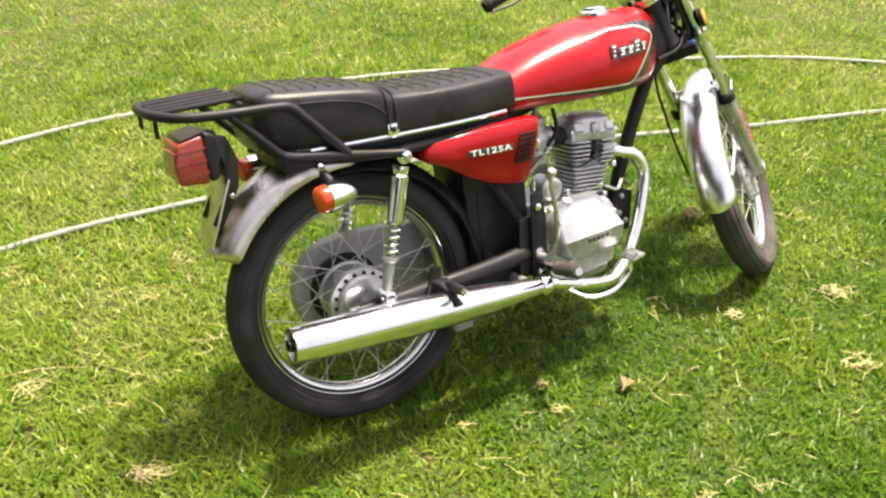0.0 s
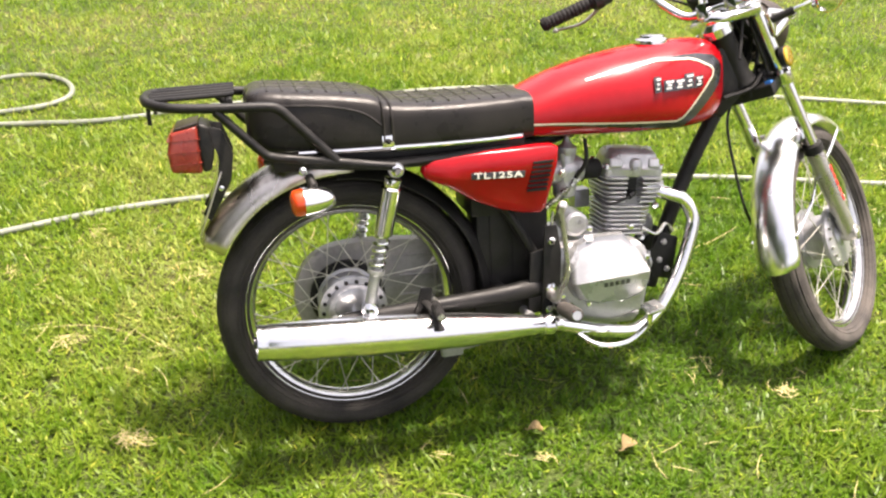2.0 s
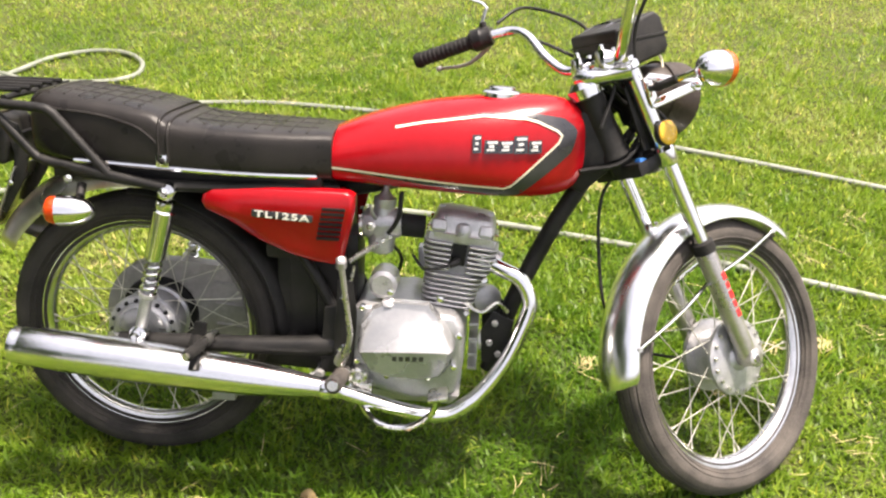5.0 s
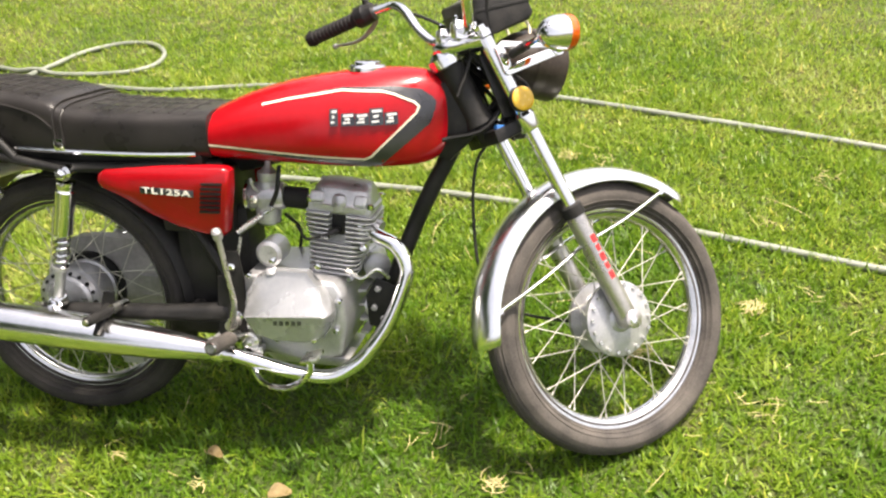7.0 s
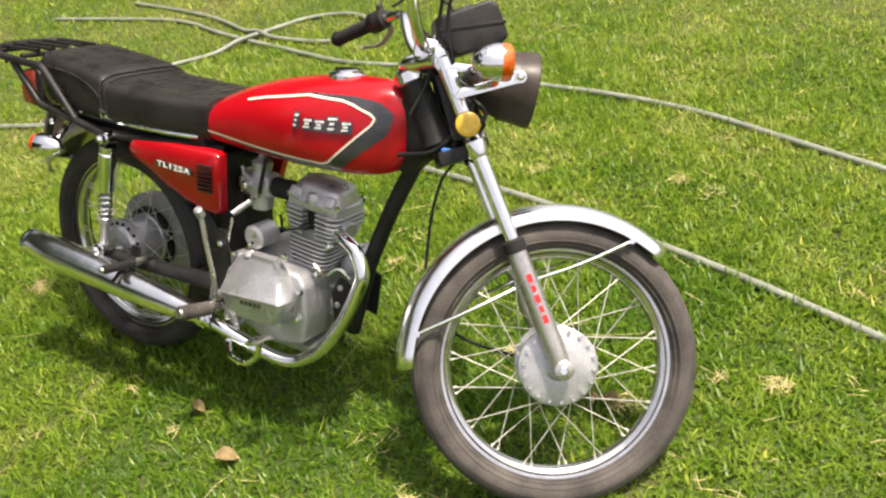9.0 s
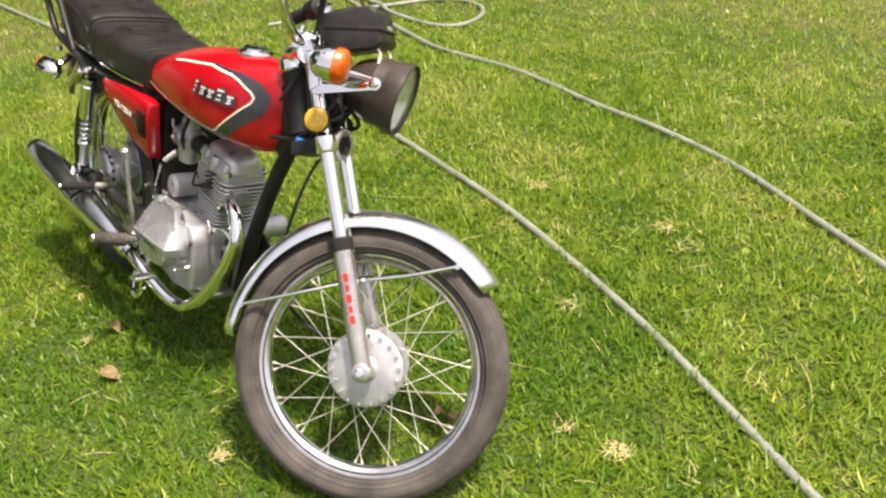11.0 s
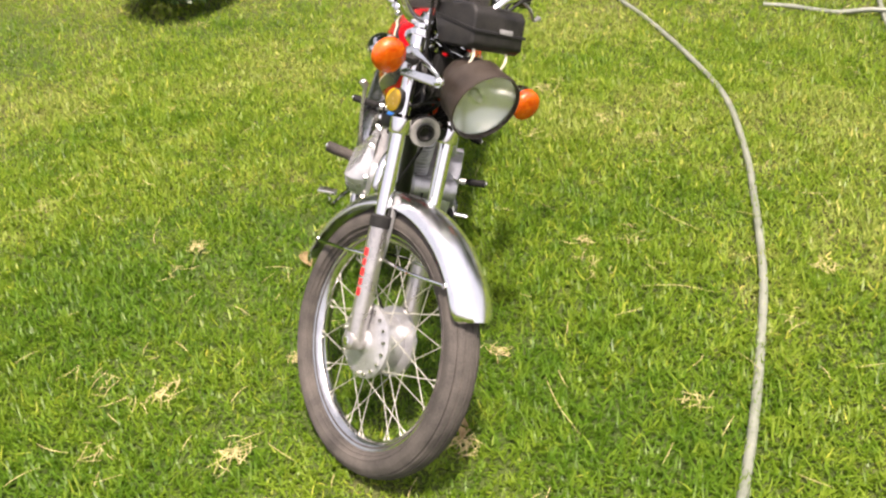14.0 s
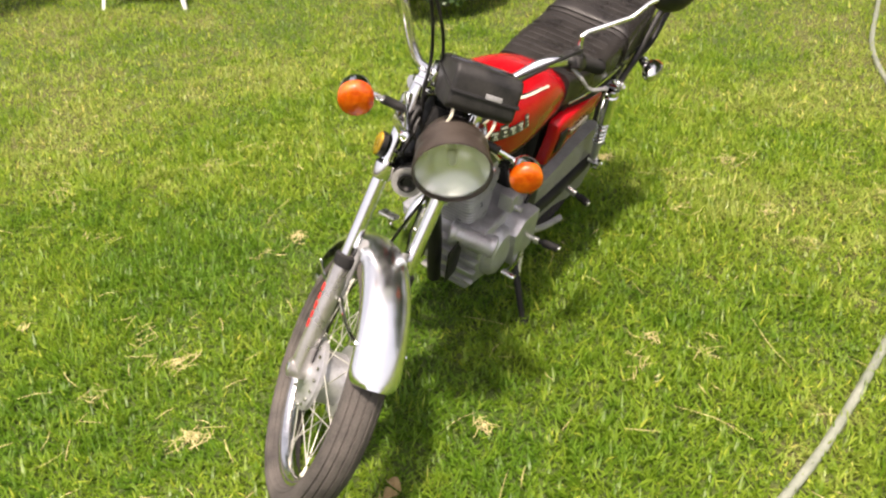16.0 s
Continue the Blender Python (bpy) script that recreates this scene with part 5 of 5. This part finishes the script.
muf = part("muffler", lathe([(0.008, 0.0325), (0.0, 0.0335), (0.0, 0.0375), (0.014, 0.0395), (0.02, 0.038), (0.024, 0.0400), (0.12, 0.0435), (0.26, 0.0440), (0.40, 0.041), (0.50, 0.036), (0.58, 0.028), (0.63, 0.0215), (L - 0.01, 0.0195), (L, 0.0175)], a, d, 44, caps=False), M_WORN, ex, "long chrome muffler", smooth=50)
part("muffler_end", lathe([(0.005, 0.0332), (0.004, 0.030), (0.004, 0.013), (-0.006, 0.013), (-0.006, 0.0095), (0.05, 0.0095)], a, d, 30, caps=False), M_GRAPH, ex, "dark grey end plate")
part("muffler_clamp", lathe([(0, 0.0235), (0.004, 0.0255), (0.022, 0.0255), (0.026, 0.0225)], b - d * 0.045, d, 24), M_CHROME, ex)
part("muffler_bracket", merge(slab([(0.125, 0.000), (0.165, 0.015), (0.170, 0.060), (0.145, 0.062)], -0.132, -0.124, 0.002), tube([(0.150, -0.130, 0.03), (0.160, -0.165, 0.024), (0.166, -0.212, -0.010)], 0.010, 8, 3, flat=0.4)), M_BLACK, ex)


def peg(name, a, b, r, label):
    d = (V(b) - V(a)).normalized()
    L = (V(b) - V(a)).length
    rows = []
    for i in range(9):
        h = 0.035 + (L - 0.04) * i / 9
        rows += [(h, r), (h + 0.006, r), (h + 0.0065, r * 0.86), (h + 0.009, r * 0.86)]
    p = part(name, lathe([(0.0, 0.008), (0.03, 0.008), (0.034, r)] + rows + [(L - 0.004, r), (L, r * 0.8)], a, d, 14), M_DUSTY if r > 0.015 else M_HANDLE, bike, label)
    part("peg_bracket", tube([V(a) - d * 0.035, V(a) + d * 0.02], 0.011, 10), M_SPOKE, p)
    part("peg_tip", lathe([(0, r * 0.7), (0.004, r * 0.6)], b, d, 12), M_SPOKE, p)


for s in (-1, 1):
    peg("footpeg", (0.462, s * 0.145, -0.022), (0.458, s * (0.262 if s < 0 else 0.225), 0.002 if s < 0 else -0.016), 0.0175 if s < 0 else 0.0115, "worn brown-black rubber rider footpeg" if s < 0 else "black rubber rider footpeg")
    peg("passenger_peg", (0.172, s * 0.130, 0.024 if s < 0 else -0.010), (0.163 if s < 0 else 0.180, s * (0.240 if s < 0 else 0.196), 0.032 if s < 0 else -0.022), 0.0115, "black rubber passenger footpeg")
bp = part("brake_pedal", tube([(0.470, -0.120, -0.065), (0.53, -0.185, -0.108), (0.60, -0.205, -0.108), (0.648, -0.212, -0.070), (0.656, -0.215, -0.034)], [0.008, 0.007, 0.007, 0.007], 10, 5), M_CHROME, bike, "chrome rear brake pedal")
part("brake_pad", box((0.660, -0.216, -0.026), (0.040, 0.052, 0.011), 0.004, Matrix.Rotation(radians(-14), 4, "Y")), M_SPOKE, bp, "worn metal pedal pad")
ss = part("side_stand", merge(tube([(0.505, 0.105, -0.075), (0.515, 0.135, -0.10), (0.545, 0.195, -0.195), (0.552, 0.213, -0.226)], [0.012, 0.011, 0.0095, 0.009], 10, 3), box((0.553, 0.215, -0.231), (0.050, 0.034, 0.008), 0.003, Matrix.Rotation(radians(15), 4, "X"))), M_BLACK, bike, "black side stand resting on the grass")
part("stand_spring", tube([(0.47, 0.12, -0.03), (0.535, 0.165, -0.15)], 0.006, 8), M_SPOKE, ss)
part("centre_stand", merge(tube([(0.40, -0.11, -0.05), (0.30, -0.12, -0.085), (0.215, -0.135, -0.090)], 0.010, 8, 3), tube([(0.40, 0.11, -0.05), (0.30, 0.12, -0.085), (0.215, 0.135, -0.090)], 0.010, 8, 3), tube([(0.40, -0.12, -0.05), (0.40, 0.12, -0.05)], 0.012, 10), box((0.205, -0.137, -0.092), (0.05, 0.02, 0.028), 0.004)), M_GREY, bike, "folded centre stand")


# ---- things on the lawn ----
def hose(pts, z, label):
    bm = tube([(x, y, z + dz) for x, y, dz in pts], 0.0124, 12, 10)
    return tagged(new("garden_hose", finish("garden_hose", bm, M_HOSE, 80)), label, "hose", "hoses on the lawn")


hose([(-3.9, 1.80, 0), (-3.45, 2.20, 0), (-3.22, 2.38, 0), (-3.02, 2.47, 0), (-2.78, 2.53, 0), (-2.50, 2.62, 0), (-2.24, 2.72, 0), (-2.05, 2.79, 0), (-1.76, 2.915, 0), (-1.36, 3.205, 0), (-0.90, 3.42, 0), (-0.56, 3.60, 0),
      (-0.22, 3.725, 0), (0.17, 3.80, 0), (0.70, 3.895, 0), (1.17, 3.96, 0), (1.63, 3.99, 0), (2.06, 3.94, 0), (2.6, 3.83, 0), (3.4, 3.70, 0)], 0.014, "long olive-grey vinyl garden hose lying across the grass")
hose([(-2.42, 2.08, 0), (-2.44, 2.22, 0), (-2.43, 2.42, 0), (-2.47, 2.58, 0.020), (-2.55, 2.80, 0.004), (-2.58, 3.00, 0), (-2.50, 3.17, 0), (-2.35, 3.24, 0), (-2.19, 3.20, 0), (-2.09, 3.09, 0), (-2.11, 2.97, 0), (-2.24, 2.855, 0), (-2.42, 2.745, 0.004), (-2.52, 2.70, 0.024), (-2.66, 2.66, 0.004), (-2.92, 2.62, 0), (-3.15, 2.56, 0), (-3.40, 2.46, 0), (-3.8, 2.28, 0)], 0.014, "olive-grey vinyl hose end looped on the grass")
hose([(-3.7, 0.20, 0), (-3.23, 0.55, 0), (-2.68, 0.95, 0), (-2.42, 1.18, 0), (-2.20, 1.42, 0), (-2.00, 1.65, 0), (-1.66, 1.99, 0), (-1.28, 2.32, 0), (-0.86, 2.56, 0), (-0.50, 2.725, 0), (-0.14, 2.875, 0), (0.15, 2.97, 0), (0.42, 3.05, 0), (0.68, 3.115, 0), (0.95, 3.17, 0), (1.22, 3.225, 0), (1.53, 3.31, 0), (1.83, 3.39, 0), (2.4, 3.52, 0), (3.3, 3.62, 0)], 0.014, "olive-grey vinyl garden hose crossing the grass")


def straw_clump(x, y, n, size, seed):
    rng = random.Random(seed)
    bms = []
    for i in range(n):
        a = rng.uniform(0, 6.28)
        c = V((rng.gauss(0, size * 0.2), rng.gauss(0, size * 0.2), 0.022 + rng.uniform(0, 0.004)))
        d = V((math.cos(a), math.sin(a), rng.uniform(-0.06, 0.12))) * rng.uniform(0.4, 0.9) * size
        side = V((-d.y, d.x, 0)) * rng.uniform(-0.25, 0.25)
        bms.append(tube([c - d * 0.5, c + side, c + d * 0.5], [0.0006, 0.0011, 0.0005], 5, 3, flat=0.5))
    ob = new("dry_grass_clump", finish("dry_grass_clump", merge(*bms), M_STRAW, 80))
    ob.location = (x, y, 0)
    return tagged(ob, "small tuft of dry straw-coloured grass clippings", "dry grass", "dry clippings on the lawn")


CLUMPS = [(-0.65, 1.36, 16, 0.10), (1.00, 2.86, 14, 0.085), (0.58, 1.295, 12, 0.10), (1.10, 1.775, 12, 0.12), (0.845, 2.53, 14, 0.10), (0.525, 2.42, 9, 0.08), (1.15, 2.09, 14, 0.12), (0.12, 3.33, 10, 0.12),
          (-0.27, 3.02, 8, 0.12), (0.81, 1.97, 6, 0.08), (0.90, 2.77, 6, 0.07), (0.44, 2.92, 6, 0.09), (-1.03, 1.64, 7, 0.12), (1.46, 1.36, 5, 0.06), (0.29, 1.58, 5, 0.07), (0.83, 1.98, 5, 0.06), (1.01, 2.88, 5, 0.05), (0.06, 1.52, 4, 0.06), (-0.05, 2.35, 6, 0.10)]
for i, (x, y, n, sz) in enumerate(CLUMPS):
    straw_clump(x, y, int(n * 1.9), sz * 0.75, 40 + i)


def dry_leaf(x, y, turn, size):
    rows = []
    for i in range(9):
        t = i / 8
        w = size * 0.36 * math.sin(math.pi * min(1, t * 0.93 + 0.05)) ** 0.8
        rows.append([V((size * (t - 0.5), w * u, 0.012 * u * u + 0.010 * math.sin(t * 4))) for u in (-1, -0.5, 0, 0.5, 1)])
    bm = skin(rows, closed=False, caps=False)
    bmesh.ops.solidify(bm, geom=bm.faces[:], thickness=0.0008)
    ob = new("dry_leaf", finish("dry_leaf", merge(bm, tube([(-size * 0.5, 0, 0), (-size * 0.72, 0.004, 0.004)], 0.001, 5)), M_LEAF, 80))
    ob.matrix_basis = pose(x, y, 0.024, 8, 12, turn)
    return tagged(ob, "curled dry brown leaf on the grass", "leaf", "fallen leaves")


for x, y, turn, sz in ((0.464, 1.672, 70, 0.055), (0.25, 1.66, 30, 0.038), (0.822, 2.515, 200, 0.045), (0.80, 2.49, 120, 0.035)):
    dry_leaf(x, y, turn, sz)

rng = np.random.default_rng(5)
parts = []
for x, y, a, l in [(-1.02, 1.675, 0.25, 0.28), (-0.80, 1.70, 2.8, 0.20), (0.88, 3.375, -0.3, 0.20), (0.30, 2.05, 2.2, 0.14), (0.62, 2.66, 0.9, 0.22), (-0.30, 2.55, 1.2, 0.24), (0.05, 2.70, 2.0, 0.20)] + \
        [(rng.uniform(-2.6, 2.6), rng.uniform(-0.6, 4.3), rng.uniform(0, 6.28), rng.uniform(0.022, 0.095)) for _ in range(560)] + \
        [(cx + rng.normal(0, 0.028), cy + rng.normal(0, 0.028), rng.uniform(0, 6.28), rng.uniform(0.02, 0.07)) for cx, cy in rng.uniform((-2.6, -0.6), (2.6, 4.3), (75, 2)) for _ in range(int(rng.integers(5, 12)))]:
    c, d = V((x, y, 0.024 + 0.006 * rng.uniform())), V((math.cos(a), math.sin(a), rng.uniform(-0.06, 0.06))) * l / 2
    parts.append(tube([c - d, c + V((-d.y, d.x, 0.004)) * rng.uniform(-0.2, 0.2), c + d], [0.0005, 0.0010, 0.0004], 5, 3, flat=0.5))
tagged(new("straw_stalks", finish("straw_stalks", merge(*parts), M_STRAW, 80)), "scattered pale dry stalks lying on the grass", "straw", kind="stuff")


def shrub(x, y, r, h, n, seed, label):
    rng = random.Random(seed)
    root = new("shrub")
    root.location = (x, y, 0)
    limbs = []
    for i in range(9):
        a = 6.28 * i / 9 + rng.uniform(-0.3, 0.3)
        q = V((math.cos(a) * r * 0.7, math.sin(a) * r * 0.7, h * rng.uniform(0.55, 0.85)))
        limbs.append(tube([(0, 0, -0.01), q * 0.4 + V((0, 0, h * 0.12)), q], [0.018, 0.010, 0.004], 7, 4))
    part("trunk", merge(*limbs), M_BARK, root)
    co, idx = [], []
    for i in range(n):
        a, u = rng.uniform(0, 6.28), rng.uniform(-0.55, 1.0)
        k = rng.uniform(0.68, 0.96) * (1 + 0.18 * math.sin(a * 3 + u * 4))
        s = math.sqrt(max(0.0, 1 - u * u))
        c = V((math.cos(a) * s * r * k, math.sin(a) * s * r * k, h * 0.5 + u * k * h * 0.5))
        if c.z < 0.02:
            continue
        d = V((rng.gauss(0, 1), rng.gauss(0, 1), rng.gauss(0.2, 1))).normalized() * rng.uniform(0.018, 0.034)
        e = d.cross(V((rng.gauss(0, 1), rng.gauss(0, 1), 1))).normalized() * d.length * 0.42
        b = len(co)
        co += [c - d, c + e, c + d, c - e]
        idx += [(b, b + 1, b + 2), (b, b + 2, b + 3)]
    cr = soup("crown", [(np.array([tuple(v) for v in co]), np.array(idx))], M_BUSH)
    cr.parent = root
    return tagged(root, label, "shrub", "shrubs at the lawn's edge")


shrub(-1.20, -0.92, 0.35, 0.46, 4600, 3, "small dense dark green shrub on the lawn")
shrub(1.55, -2.95, 0.75, 0.95, 8000, 4, "large dark green shrub behind the chair")


def tree(x, y, h, r, seed):
    rng = random.Random(seed)
    root = new("tree")
    root.location = (x, y, 0)
    limbs = [tube([(0, 0, -0.05), (0.05, 0.02, h * 0.3), (-0.04, 0.06, h * 0.62), (0.02, 0, h * 0.9)], [0.20, 0.15, 0.10, 0.03], 12, 4)]
    tips = []
    for i in range(14):
        a, z0 = 6.28 * i / 14 * 2.4, h * rng.uniform(0.18, 0.7)
        q = V((math.cos(a) * r * rng.uniform(0.55, 0.95), math.sin(a) * r * rng.uniform(0.55, 0.95), z0 + h * rng.uniform(0.05, 0.25)))
        limbs.append(tube([(0, 0, z0), q * 0.5 + V((0, 0, z0 * 0.5 + 0.2)), q], [0.07, 0.045, 0.015], 8, 4))
        tips.append(q)
    part("trunk", merge(*limbs), M_BARK, root)
    co, idx = [], []
    for i in range(17000):
        c = rng.choice(tips) * rng.uniform(0.75, 1.05) + V((rng.gauss(0, r * 0.24), rng.gauss(0, r * 0.24), rng.gauss(0.1, r * 0.26)))
        if c.z < 0.3:
            continue
        d = V((rng.gauss(0, 1), rng.gauss(0, 1), rng.gauss(-0.2, 1))).normalized() * rng.uniform(0.09, 0.16)
        e = d.cross(V((rng.gauss(0, 1), rng.gauss(0, 1), 1))).normalized() * d.length * 0.5
        b = len(co)
        co += [c - d, c + e, c + d, c - e]
        idx += [(b, b + 1, b + 2), (b, b + 2, b + 3)]
    cr = soup("crown", [(np.array([tuple(v) for v in co]), np.array(idx))], M_BUSH)
    cr.parent = root
    return tagged(root, "unseen leafy dark green tree added for the chrome's dark reflections", "tree", "trees round the lawn")


# Trees out of view, added to give the chrome its dark reflections.
for i, (x, y, h, r) in enumerate(((-8.2, 1.6, 7.5, 2.3), (-7.6, -2.4, 8.5, 2.6), (-5.2, -6.0, 8.0, 2.5), (-1.2, -8.2, 7.0, 2.3), (-10.5, 5.6, 8.0, 2.5))):
    tree(x, y, h, r, 70 + i)


def garden_chair(x, y, turn):
    ch = new("garden_chair")
    ch.matrix_basis = pose(x, y, 0, 0, 0, turn)
    for sx in (-1, 1):
        for sy in (-1, 1):
            foot, topp = V((sx * 0.285, sy * 0.26, 0)), V((sx * 0.22, sy * 0.21, 0.42))
            rings = []
            for t, w in ((0, 0.020), (0.5, 0.030), (1, 0.042)):
                c = foot + (topp - foot) * t
                rings.append([c + V((dx * w, dy * w, 0)) for dx, dy in ((0, 0), (-sx, 0), (-sx, -sy * 0.18), (-sx * 0.18, -sy * 0.18), (-sx * 0.18, -sy), (0, -sy))])
            part("leg", skin(rings), M_CHAIR, ch)
    part("seat", box((0, 0, 0.43), (0.48, 0.46, 0.025), 0.010, None, 3), M_CHAIR, ch)
    for i in range(6):
        part("back_slat", box((0.235 + 0.06 * 0.5, -0.175 + 0.07 * i, 0.63), (0.014, 0.045, 0.40), 0.005, Matrix.Rotation(radians(12), 4, "Y")), M_CHAIR, ch)
    part("top_rail", tube([(0.275, -0.22, 0.82), (0.285, 0, 0.85), (0.275, 0.22, 0.82)], 0.018, 10, 4), M_CHAIR, ch)
    for s in (-1, 1):
        part("armrest", tube([(-0.22, s * 0.24, 0.43), (-0.23, s * 0.26, 0.62), (-0.18, s * 0.26, 0.655), (0.24, s * 0.25, 0.66)], 0.017, 10, 4), M_CHAIR, ch)
    return tagged(ch, "white plastic garden chair standing on the lawn", "chair")


garden_chair(0.23, -2.23, 143.5)
